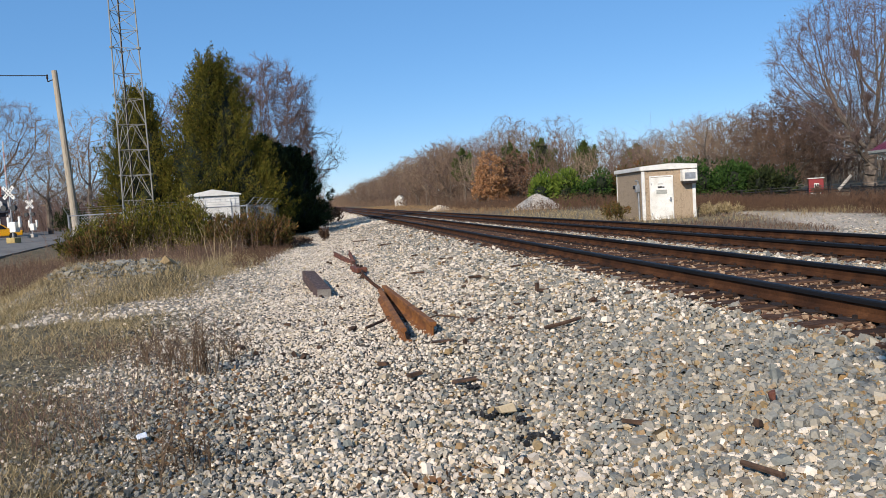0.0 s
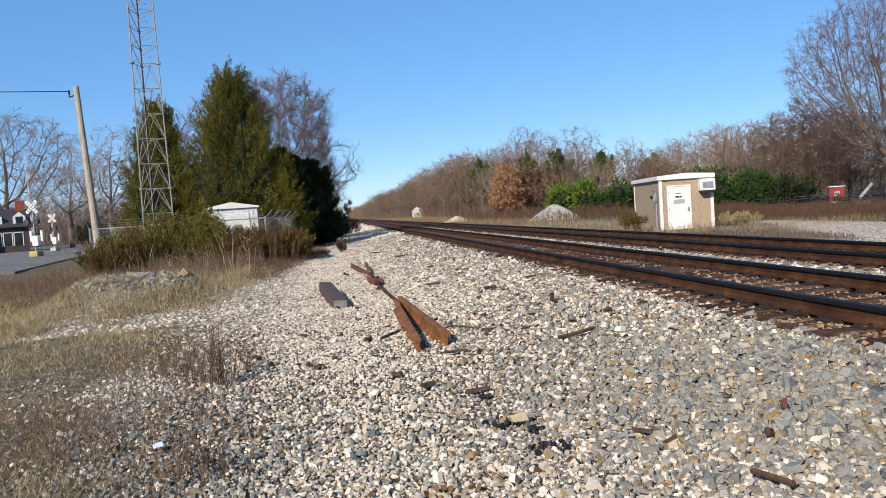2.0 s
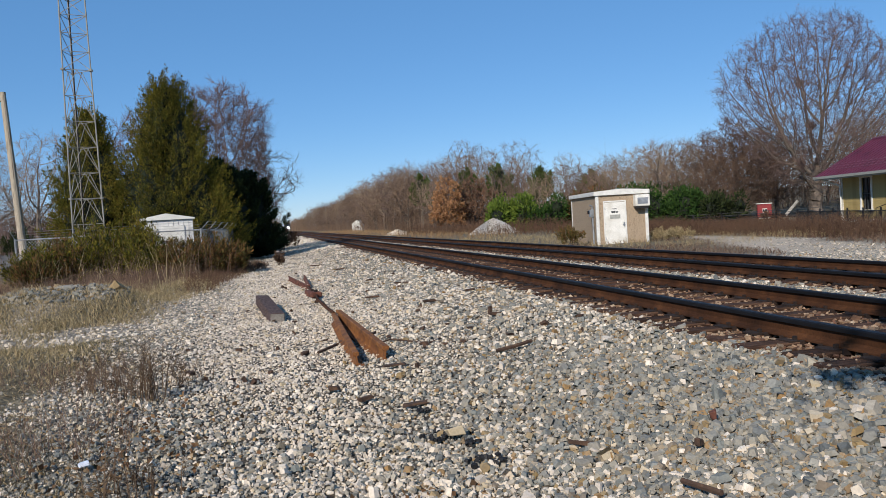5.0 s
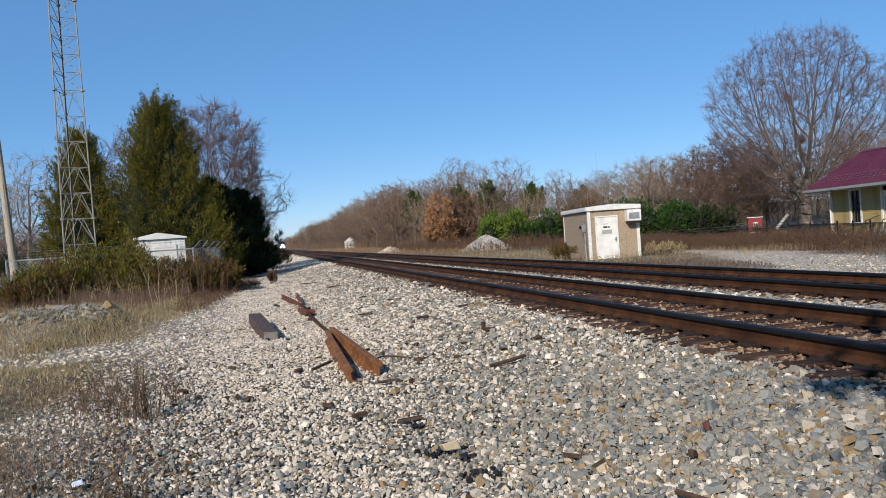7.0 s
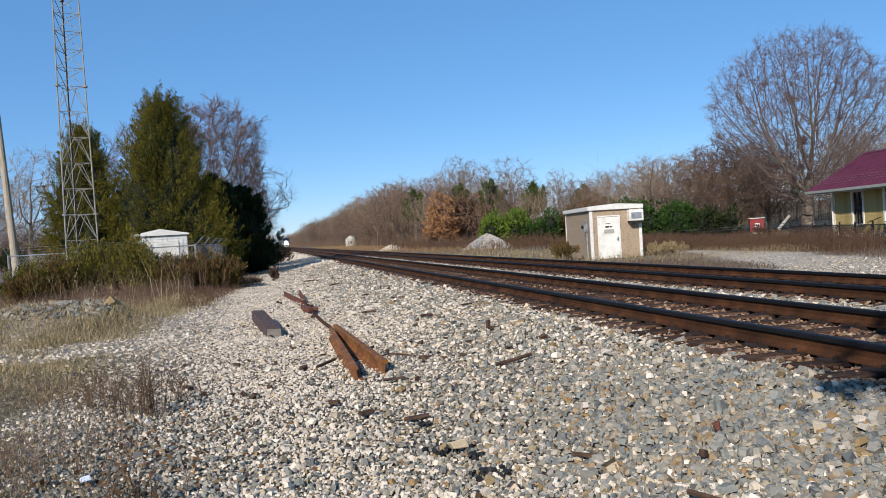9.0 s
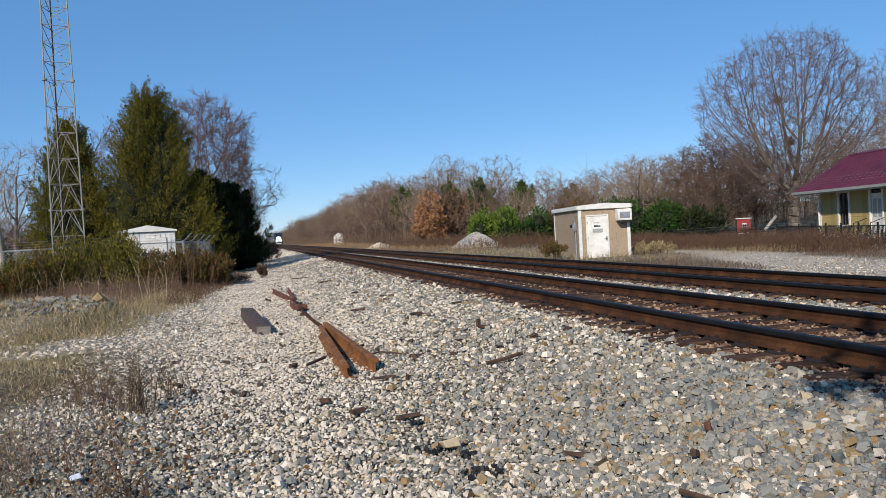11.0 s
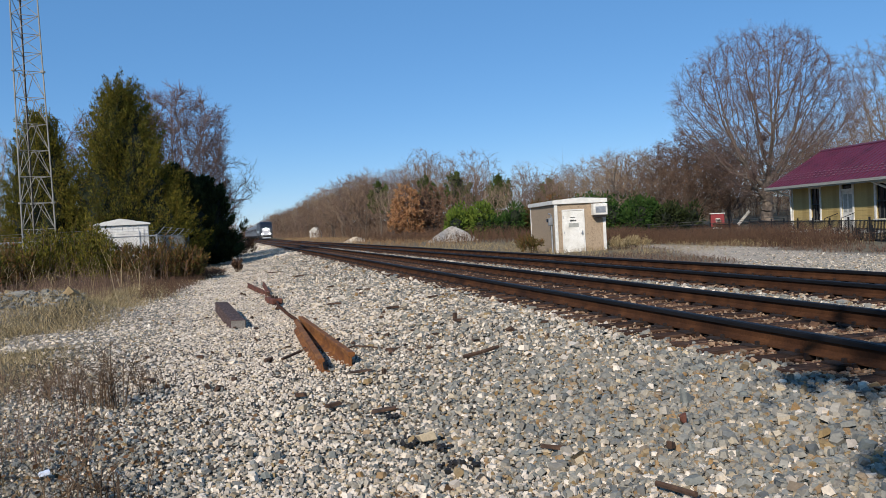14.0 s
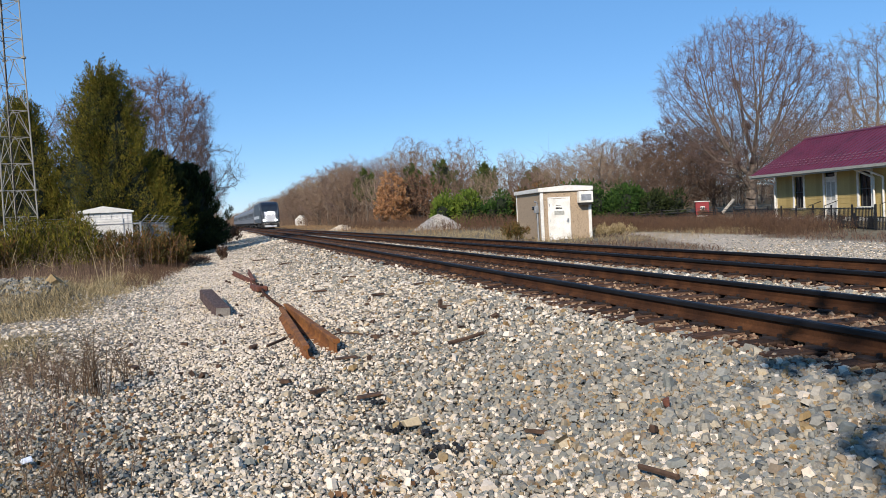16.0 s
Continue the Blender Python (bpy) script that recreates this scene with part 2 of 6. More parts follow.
M_LOCO_DARK = surface("navy_cab_paint", ["12161f", "1c222e"], 1, 0.35, 0.1, 20, 0.05, 0.002)
M_NOSE = surface("white_nose_paint", ["a9abad", "bcbdbf"], 1, 0.4, 0, 20, 0.05, 0.002)
M_STAINLESS = surface("stainless_coach_steel", ["66676a", "7b7c7e"], 1, 0.5, 0.15, 20, 0.05, 0.002)
M_UNDER = surface("grimy_running_gear", ["1a1817", "2b2826"], 3, 0.8, 0.2, 30, 0.3, 0.005)
M_YCAR = surface("yellow_car_paint", ["c98d0a", "d89a10"], 1, 0.3, 0, 20, 0)
M_LIGHT = glow("headlight_lens", (1.0, 0.93, 0.8, 1), 90)
M_PAPER = surface("white_litter", ["d5dbe8", "e6e9f0"], 12, 0.7, 0, 40, 0.2, 0.004)
M_PILE = pieces("pile_gravel", ["77736e", "9a958d", "b8b2a8", "8a8178", "aaa294"], 0.95)

mg, ntg, bsg = nodes_of("window_glass")
bsg.inputs["Base Color"].default_value = (0.012, 0.014, 0.018, 1)
bsg.inputs["Roughness"].default_value = 0.06
M_GLASS = mg
mc, ntc, bsc = nodes_of("tinted_coach_glass")
bsc.inputs["Base Color"].default_value = (0.012, 0.014, 0.018, 1)
bsc.inputs["Roughness"].default_value, bsc.inputs["Specular IOR Level"].default_value = 0.35, 0.12
M_GLASS_COACH = mc
# the sky's reflection is put into this dark blue-grey base colour
M_WINDSCREEN = surface("sky_lit_windscreen", ["141a22", "202832"], 1, 0.3, 0, 20, 0)


# ---- mesh building ----
class Build:
    """Collects vertices and faces of one mesh."""

    def __init__(self):
        self.v, self.f = [], []

    def add(self, pts, faces):
        o = len(self.v)
        self.v += [tuple(p) for p in pts]
        self.f += [tuple(i + o for i in fc) for fc in faces]
        return self

    def box(self, x, y, z, sx, sy, sz, turn=0.0):
        """A box by its middle and its sizes, turned about its own upright axis (degrees)."""
        c, s = math.cos(radians(turn)), math.sin(radians(turn))
        pts = []
        for dz in (-sz / 2, sz / 2):
            for dx, dy in ((-1, -1), (1, -1), (1, 1), (-1, 1)):
                a, b = dx * sx / 2, dy * sy / 2
                pts.append((x + a * c - b * s, y + a * s + b * c, z + dz))
        return self.add(pts, [(3, 2, 1, 0), (4, 5, 6, 7), (0, 1, 5, 4), (1, 2, 6, 5), (2, 3, 7, 6), (3, 0, 4, 7)])

    def beam(self, p, q, r0, r1=None, n=6):
        """A tapered round bar from p to q."""
        p, q = Vector(p), Vector(q)
        r1 = r0 if r1 is None else r1
        d = (q - p)
        if d.length < 1e-6:
            return self
        d.normalize()
        a = d.orthogonal().normalized()
        b = d.cross(a)
        pts = []
        for c, r in ((p, r0), (q, r1)):
            for i in range(n):
                w = 2 * math.pi * i / n
                pts.append(c + a * (r * math.cos(w)) + b * (r * math.sin(w)))
        faces = [(i, (i + 1) % n, n + (i + 1) % n, n + i) for i in range(n)]
        faces += [tuple(range(n - 1, -1, -1)), tuple(range(n, 2 * n))]
        return self.add(pts, faces)

    def tube(self, pts, r, n=6):
        for p, q in zip(pts[:-1], pts[1:]):
            self.beam(p, q, r, r, n)
        return self

    def prism(self, profile, y0, y1):
        """A closed x-z profile, drawn out along y."""
        n = len(profile)
        pts = [(x, y0, z) for x, z in profile] + [(x, y1, z) for x, z in profile]
        faces = [(i, n + i, n + (i + 1) % n, (i + 1) % n) for i in range(n)]
        faces += [tuple(range(n)), tuple(range(2 * n - 1, n - 1, -1))]
        return self.add(pts, faces)

    def prism_x(self, profile, x0, x1):
        """A closed y-z profile, drawn out along x."""
        n = len(profile)
        pts = [(x0, y, z) for y, z in profile] + [(x1, y, z) for y, z in profile]
        faces = [(i, (i + 1) % n, n + (i + 1) % n, n + i) for i in range(n)]
        faces += [tuple(range(n - 1, -1, -1)), tuple(range(n, 2 * n))]
        return self.add(pts, faces)

    def mesh(self, name, mat, bevel=0.0, smooth=False):
        me = bpy.data.meshes.new(name)
        me.from_pydata(self.v, [], self.f)
        bm = bmesh.new()
        bm.from_mesh(me)
        bmesh.ops.recalc_face_normals(bm, faces=bm.faces)
        if bevel:
            bmesh.ops.bevel(bm, geom=bm.edges[:], offset=bevel, segments=1, affect="EDGES", clamp_overlap=True)
        if smooth:
            for fc in bm.faces:
                fc.smooth = True
        bm.to_mesh(me)
        bm.free()
        me.materials.append(mat)
        return me


def part(name, b, mat, parent=None, label="", bevel=0.0, smooth=False):
    """One mesh object, under a thing or a part if a parent is given."""
    ob = new(name, b.mesh(name, mat, bevel, smooth))
    if parent is not None:
        ob.parent = parent
    return tagged(ob, label)


def thing(name, label, category, m=None, group="", kind=""):
    """An Empty at the base of a thing."""
    ob = tagged(new(name), label, category, group, kind)
    if m is not None:
        ob.matrix_basis = m
    return ob


def raw_mesh(name, verts, tris, mat):
    """A mesh from arrays of vertices and of triangles or quads."""
    me = bpy.data.meshes.new(name)
    verts, tris = np.asarray(verts, np.float32), np.asarray(tris, np.int32)
    n, k = tris.shape
    me.vertices.add(len(verts))
    me.vertices.foreach_set("co", verts.ravel())
    me.loops.add(n * k)
    me.loops.foreach_set("vertex_index", tris.ravel())
    me.polygons.add(n)
    me.polygons.foreach_set("loop_start", np.arange(0, n * k, k, dtype=np.int32))
    me.polygons.foreach_set("use_smooth", np.zeros(n, bool))
    me.update(calc_edges=True)
    me.validate()
    me.materials.append(mat)
    return me


def stuff(name, verts, tris, mat, label, category, parent=None, kind="stuff"):
    ob = new(name, raw_mesh(name, verts, tris, mat))
    if parent is not None:
        ob.parent = parent
        return tagged(ob, label, kind=kind)
    return tagged(ob, label, category, kind=kind)


RNG = np.random.default_rng(7)

# ---- the plan: tracks run along y ----
NEAR_X, FAR_X = 5.277, 8.681          # middles of the two tracks
RAIL_TOP, TIE_TOP = 0.509, 0.325


def smooth01(a, b, x):
    t = np.clip((x - a) / (b - a), 0, 1)
    return t * t * (3 - 2 * t)


def wave(x, y, k, seed):
    """Cheap smooth noise between -1 and 1."""
    r = np.random.default_rng(seed)
    out = 0
    for _ in range(5):
        a, b, c = r.uniform(0, 6.28), r.uniform(0.6, 1.6) * k, r.uniform(0, 6.28)
        out = out + np.sin((x * math.cos(a) + y * math.sin(a)) * b + c)
    return out / 3.0


def turf_edge(y):
    return np.interp(y, [2, 6, 11.4, 16, 24.6, 34, 60, 200], [-0.8, -1.1, -2.1, -2.3, -1.8, -0.9, 1.2, 2.6])


def height(x, y):
    """Height of the ground."""
    x, y = np.asarray(x, float), np.asarray(y, float)
    z = 0.285 * smooth01(0.8, 3.95, x) * (1 - smooth01(10.2, 12.4, x)) - 0.06 * smooth01(10.2, 12.5, x)
    ex = np.maximum(np.abs(x + 4.25) - 0.7, 0)
    z = z + 0.62 * np.exp(-(ex / 1.05) ** 2 - ((y - 17.6) / 1.5) ** 2)
    z = z - 0.15 * smooth01(-4, -8, x) * (1 - smooth01(30, 36, y)) + 0.1 * smooth01(-10, -14, x) * smooth01(32, 38, y)
    z = z + 1.5 * smooth01(38, 75, x) * smooth01(30, 80, y) + 4.0 * smooth01(26, 75, x) * smooth01(90, 220, y)
    off = np.minimum(np.abs(x - NEAR_X), np.abs(x - FAR_X))
    lumpy = np.where(off < 1.7, 0.25, 1.0)
    z = z + lumpy * (0.022 * wave(x, y, 1.2, 1) + 0.012 * wave(x, y, 4.0, 2))
    return z


def lane_zone(x, y):
    """1 on the pale gravel lane beyond the far track, 0 off it."""
    far = np.interp(y, [10, 19.7, 22.4, 28.5, 33, 40], [19.5, 19.1, 19.2, 21.2, 21.6, 21.4])
    near = np.interp(y, [10, 17, 21.3, 23.9, 30.6, 40], [10.4, 10.8, 15.2, 15.9, 18.9, 21.0])
    wob = 0.45 * wave(x, y, 0.7, 6)
    return smooth01(-0.5, 0.5, x - near + wob) * smooth01(0.5, -0.5, x - far + wob) * (y < 39)


def build_ground():
    def axis(lo, hi, a, b, step, n):
        left = a - np.geomspace(step, a - lo, n)[::-1]
        right = b + np.geomspace(step, hi - b, n)
        return np.concatenate([left, np.arange(a, b + step / 2, step), right])
    xs = axis(-900, 900, -9, 13, 0.11, 45)
    ys = axis(-200, 2500, 2.5, 24, 0.12, 60)
    gx, gy = np.meshgrid(xs, ys)
    gz = height(gx, gy)
    verts = np.stack([gx, gy, gz], -1).reshape(-1, 3)
    nx, ny = len(xs), len(ys)
    i = (np.arange(ny - 1)[:, None] * nx + np.arange(nx - 1)[None]).ravel()
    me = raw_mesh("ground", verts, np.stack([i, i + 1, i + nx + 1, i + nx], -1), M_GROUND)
    me.polygons.foreach_set("use_smooth", np.ones(len(me.polygons), bool))
    x, y = gx.ravel(), gy.ravel()
    edge = turf_edge(y)
    left = smooth01(0.35, -0.75, x - edge + 0.35 * wave(x, y, 1.5, 3) + 0.2 * wave(x, y, 5, 4))
    bare = smooth01(0.1, 0.6, wave(x, y, 0.9, 8) + 0.4 * wave(x, y, 3.0, 9))
    left = left * (1 - 0.75 * bare * (x > -7) * (y < 17))
    left = left * (1 - 0.25 * np.exp(-((x + 4.2) / 1.0) ** 2 - ((y - 17.9) / 0.9) ** 2))
    right = smooth01(11.6, 13.2, x + 0.7 * wave(x, y, 0.5, 5)) * smooth01(20, 26, y + 0.35 * (x - 12)) * 0.9
    turf = np.clip(np.maximum(left, right), 0, 1)
    lane = lane_zone(x, y)
    stain = np.maximum(smooth01(1.75, 1.15, np.abs(x - NEAR_X)), smooth01(1.75, 1.15, np.abs(x - FAR_X)))
    # where shade between the loose stones is painted on the ground
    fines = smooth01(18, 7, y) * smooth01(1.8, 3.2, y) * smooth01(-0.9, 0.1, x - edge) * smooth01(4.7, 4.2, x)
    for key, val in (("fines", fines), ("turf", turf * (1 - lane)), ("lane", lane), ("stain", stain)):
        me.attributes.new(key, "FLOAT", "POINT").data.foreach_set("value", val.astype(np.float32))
    return tagged(new("ground", me), "pale crushed-stone ballast beside dry winter grass", "ground", kind="structure")


ground = build_ground()

ICO = np.array([(0, -0.53, 0.85), (0, 0.53, 0.85), (0, -0.53, -0.85), (0, 0.53, -0.85), (-0.53, 0.85, 0), (0.53, 0.85, 0), (-0.53, -0.85, 0), (0.53, -0.85, 0), (0.85, 0, -0.53), (0.85, 0, 0.53), (-0.85, 0, -0.53), (-0.85, 0, 0.53)])
ICO_F = np.array([(1, 0, 9), (0, 1, 11), (2, 3, 8), (3, 2, 10), (4, 5, 3), (5, 4, 1), (6, 7, 0), (7, 6, 2), (8, 9, 7), (9, 8, 5), (10, 11, 4), (11, 10, 6), (0, 11, 6), (0, 7, 9), (1, 4, 11), (1, 9, 5), (2, 6, 10), (2, 8, 7), (3, 5, 8), (3, 10, 4)])
CUBE = np.array([(x, y, z) for z in (-0.8, 0.8) for x, y in ((-1, -1), (1, -1), (1, 1), (-1, 1))])
CUBE_F = np.array([(3, 2, 1, 0), (4, 5, 6, 7), (0, 1, 5, 4), (1, 2, 6, 5), (2, 3, 7, 6), (3, 0, 4, 7)])


def turns(n):
    """Random rotation matrices."""
    q = RNG.normal(size=(n, 4))
    q /= np.linalg.norm(q, axis=1, keepdims=True)
    w, x, y, z = q.T
    return np.stack([np.stack([1 - 2 * (y * y + z * z), 2 * (x * y - z * w), 2 * (x * z + y * w)], -1),
                     np.stack([2 * (x * y + z * w), 1 - 2 * (x * x + z * z), 2 * (y * z - x * w)], -1),
                     np.stack([2 * (x * z - y * w), 2 * (y * z + x * w), 1 - 2 * (x * x + y * y)], -1)], -2)


SLAB_F = np.array([(0, 1, 2), (0, 2, 3), (0, 3, 4)] + [t for i in range(5) for t in ((i, 5 + i, 5 + (i + 1) % 5), (i, 5 + (i + 1) % 5, (i + 1) % 5))])


def slabs(x, y, z, size):
    """Flat-topped angular flakes of broken stone, each with five uneven sides."""
    n = len(x)
    ang = (np.arange(5)[None] + RNG.uniform(-0.33, 0.33, (n, 5))) * 2 * math.pi / 5 + RNG.uniform(0, 6.28, (n, 1))
    rad = RNG.uniform(0.62, 1.12, (n, 5))
    ring = np.stack([np.cos(ang) * rad, np.sin(ang) * rad], -1) * np.stack([np.ones(n), RNG.uniform(0.6, 1.0, n)], -1)[:, None]
    tall = RNG.uniform(0.22, 0.6, (n, 1))
    inset = RNG.uniform(0.62, 0.92, (n, 5, 1))
    shift = RNG.normal(0, 0.12, (n, 1, 2))
    tip = tall + RNG.normal(0, 0.07, (n, 5))
    v = np.concatenate([np.concatenate([ring * inset + shift, tip[..., None]], 2), np.concatenate([ring, -np.broadcast_to(tall, (n, 5))[..., None]], 2)], 1)
    v = v * (size / 2)[:, None, None]
    a, b = RNG.normal(0, 0.3, n), RNG.normal(0, 0.3, n)
    steep = RNG.uniform(0, 1, n) < 0.16
    a, b = np.where(steep, a * 3, a), np.where(steep, b * 3, b)
    vx, vy, vz = v[..., 0], v[..., 1], v[..., 2]
    ca, sa, cb, sb = np.cos(a)[:, None], np.sin(a)[:, None], np.cos(b)[:, None], np.sin(b)[:, None]
    vx, vz = vx * ca + vz * sa, vz * ca - vx * sa
    vy, vz = vy * cb - vz * sb, vz * cb + vy * sb
    spin = RNG.uniform(0, 6.28, n)
    cs, sn = np.cos(spin)[:, None], np.sin(spin)[:, None]
    vx, vy = vx * cs - vy * sn, vx * sn + vy * cs
    v = np.stack([vx + x[:, None], vy + y[:, None], vz + z[:, None]], -1)
    f = SLAB_F[None] + (np.arange(n) * 10)[:, None, None]
    return v.reshape(-1, 3), f.reshape(-1, 3)


def rubble(x, y, z, size, fine=False):
    """Angular broken stones at the places given."""
    n = len(x)
    base, faces = (ICO, ICO_F) if fine else (CUBE * 0.85, CUBE_F)
    k = len(base)
    v = base[None] * RNG.uniform(0.55 if fine else 0.6, 1.15, (n, k, 1 if fine else 3))
    v = v * (RNG.uniform([0.65, 0.6, 0.3], [1.25, 1.1, 0.75], (n, 3))[:, None] * (size / 2)[:, None, None])
    tip = turns(n)
    flat = np.zeros((n, 3, 3))
    a = RNG.uniform(0, 6.28, n)
    flat[:, 0, 0], flat[:, 0, 1], flat[:, 1, 0], flat[:, 1, 1], flat[:, 2, 2] = np.cos(a), -np.sin(a), np.sin(a), np.cos(a), 1
    lie = RNG.uniform(0, 1, n) < 0.62
    tilt = np.where(lie[:, None, None], flat, tip)
    v = np.einsum("nij,nkj->nki", tilt, v + RNG.normal(0, 0.05, (n, k, 3)) * size[:, None, None])
    v = v + np.stack([x, y, z], -1)[:, None]
    f = faces[None] + (np.arange(n) * k)[:, None, None]
    return v.reshape(-1, 3), f.reshape(-1, faces.shape[1])


def scatter(n, x0, x1, y0, y1, power=1.6):
    """Places in a field, thinning out with distance."""
    u = RNG.uniform(0, 1, n)
    y = (y0 ** (1 - power) + u * (y1 ** (1 - power) - y0 ** (1 - power))) ** (1 / (1 - power)) if power != 1 else y0 * (y1 / y0) ** u
    return RNG.uniform(x0, x1, n), y


def strew():
    """The ballast stones that lie loose on the ground."""
    x, y = scatter(150000, -3.4, 4.14, 2.7, 50, 1.5)
    keep = RNG.uniform(0, 1, len(x)) < np.clip(0.05 + 0.12 * smooth01(10, 6, y) + smooth01(-0.9, 0.3, x - turf_edge(y) + 0.3 * wave(x, y, 1.5, 3)), 0, 1)
    x, y = x[keep], y[keep]
    s = RNG.lognormal(math.log(0.0345), 0.33, len(x)) * (0.9 + 0.42 * smooth01(0, 3.6, x)) * (1 + 0.35 * smooth01(7, 30, y))
    pale = RNG.uniform(0, 1, len(x)) < 0.05 + 0.64 * smooth01(2.9, -0.2, x + 0.5 * wave(x, y, 0.8, 12)) * (0.15 + 0.85 * smooth01(-1.3, 0.1, x + 0.3 * wave(x, y, 1.1, 13) + 0.4 * smooth01(7, 11, y))) + 0.38 * smooth01(5, 10, y)
    z = height(x, y) + RNG.uniform(-0.12, 0.42, len(x)) * s
    near = y < 10
    for sel, mat, label in ((~pale, M_STONE, "grey and tan broken ballast stones"), (pale, M_STONE_LIGHT, "whitish broken ballast stones")):
        for part_of, shape in ((sel & near, slabs), (sel & ~near, rubble)):
            v, f = shape(x[part_of], y[part_of], z[part_of], s[part_of])
            stuff("ballast_stones", v, f, mat, label, "gravel")
    x, y = RNG.uniform(-0.9, 4.14, 9000), RNG.uniform(-4.0, 2.75, 9000)
    v, f = rubble(x, y, height(x, y) + 0.005, RNG.lognormal(math.log(0.055), 0.3, len(x)))
    stuff("ballast_stones", v, f, M_STONE, "grey broken ballast stones round the viewer", "gravel")
    x, y = scatter(9000, -0.6, 4.3, 48, 140, 1.3)
    x = x + 0.6 * smooth01(60, 140, y)
    v, f = rubble(x, y, height(x, y), RNG.lognormal(math.log(0.13), 0.3, len(x)))
    stuff("distant_ballast", v, f, M_STONE_LIGHT, "pale ballast shoulder far down the line", "gravel")
    x, y = scatter(46000, 3.95, 10.05, 3.5, 44, 1.5)
    s = RNG.lognormal(math.log(0.046), 0.28, len(x))
    v, f = rubble(x, y, height(x, y) + RNG.uniform(-0.02, 0.03, len(x)), s)
    stuff("stained_stones", v, f, M_STONE_RUST, "rust-stained stones between the ties", "gravel")
    x, y = scatter(9000, 6.5, 7.5, 4, 70, 1.2)
    pale = RNG.uniform(0, 1, len(x)) < 0.22
    for sel, mat, label in ((pale, M_STONE_LIGHT, "pale stones between the two tracks"), (~pale, M_STONE, "grey stones between the two tracks")):
        v, f = rubble(x[sel], y[sel], height(x[sel], y[sel]) + 0.02, RNG.lognormal(math.log(0.07), 0.3, int(sel.sum())))
        stuff("ballast_stones", v, f, mat, label, "gravel")
    x, y = scatter(30000, 10.4, 21.5, 8, 36, 1.3)
    keep = (lane_zone(x, y) > 0.3) & (RNG.uniform(0, 1, len(x)) < 0.3 + 0.7 * smooth01(27, 17, y))
    x, y = x[keep], y[keep]
    pale = RNG.uniform(0, 1, len(x)) < 0.3
    for sel, mat, label in ((pale, M_STONE_LIGHT, "pale loose gravel beside the far track"), (~pale, M_STONE, "grey loose gravel beside the far track")):
        v, f = rubble(x[sel], y[sel], height(x[sel], y[sel]) + 0.005, RNG.lognormal(math.log(0.048), 0.3, int(sel.sum())))
        stuff("lane_stones", v, f, mat, label, "gravel")
    x, y = scatter(1300, -5.8, -2.9, 16.2, 18.6, 1.2)
    keep = height(x, y) > 0.4
    x, y = x[keep], y[keep]
    s = RNG.lognormal(math.log(0.085), 0.35, len(x))
    v, f = rubble(x, y, height(x, y) + 0.01, s)
    stuff("mound_stones", v, f, M_STONE, "stones on the low earth mound", "gravel")
    x, y = scatter(5000, -7.5, -1.5, 6, 16, 1.2)
    keep = wave(x, y, 0.9, 8) + 0.4 * wave(x, y, 3.0, 9) > 0.25
    x, y = x[keep], y[keep]
    s = RNG.lognormal(math.log(0.05), 0.3, len(x))
    v, f = rubble(x, y, height(x, y) + 0.01, s)
    stuff("patch_stones", v, f, M_STONE_LIGHT, "pale stones in bare patches of the grass", "gravel")


strew()


# ---- tracks ----
def rail_profile(x):
    h = RAIL_TOP
    half = [(0.07, 0.0), (0.07, 0.012), (0.022, 0.032), (0.009, 0.05), (0.009, 0.118), (0.034, 0.128), (0.036, 0.158), (0.03, 0.166)]
    return [(x + a, h - 0.168 + b) for a, b in half] + [(x - a, h - 0.168 + b) for a, b in reversed(half)]


TIE_MESHES = []
for k in range(4):
    b = Build().box(0, 0, -0.09, 2.6, 0.225, 0.18)
    me = b.mesh("tie", M_TIE, 0.012)
    TIE_MESHES.append(me)


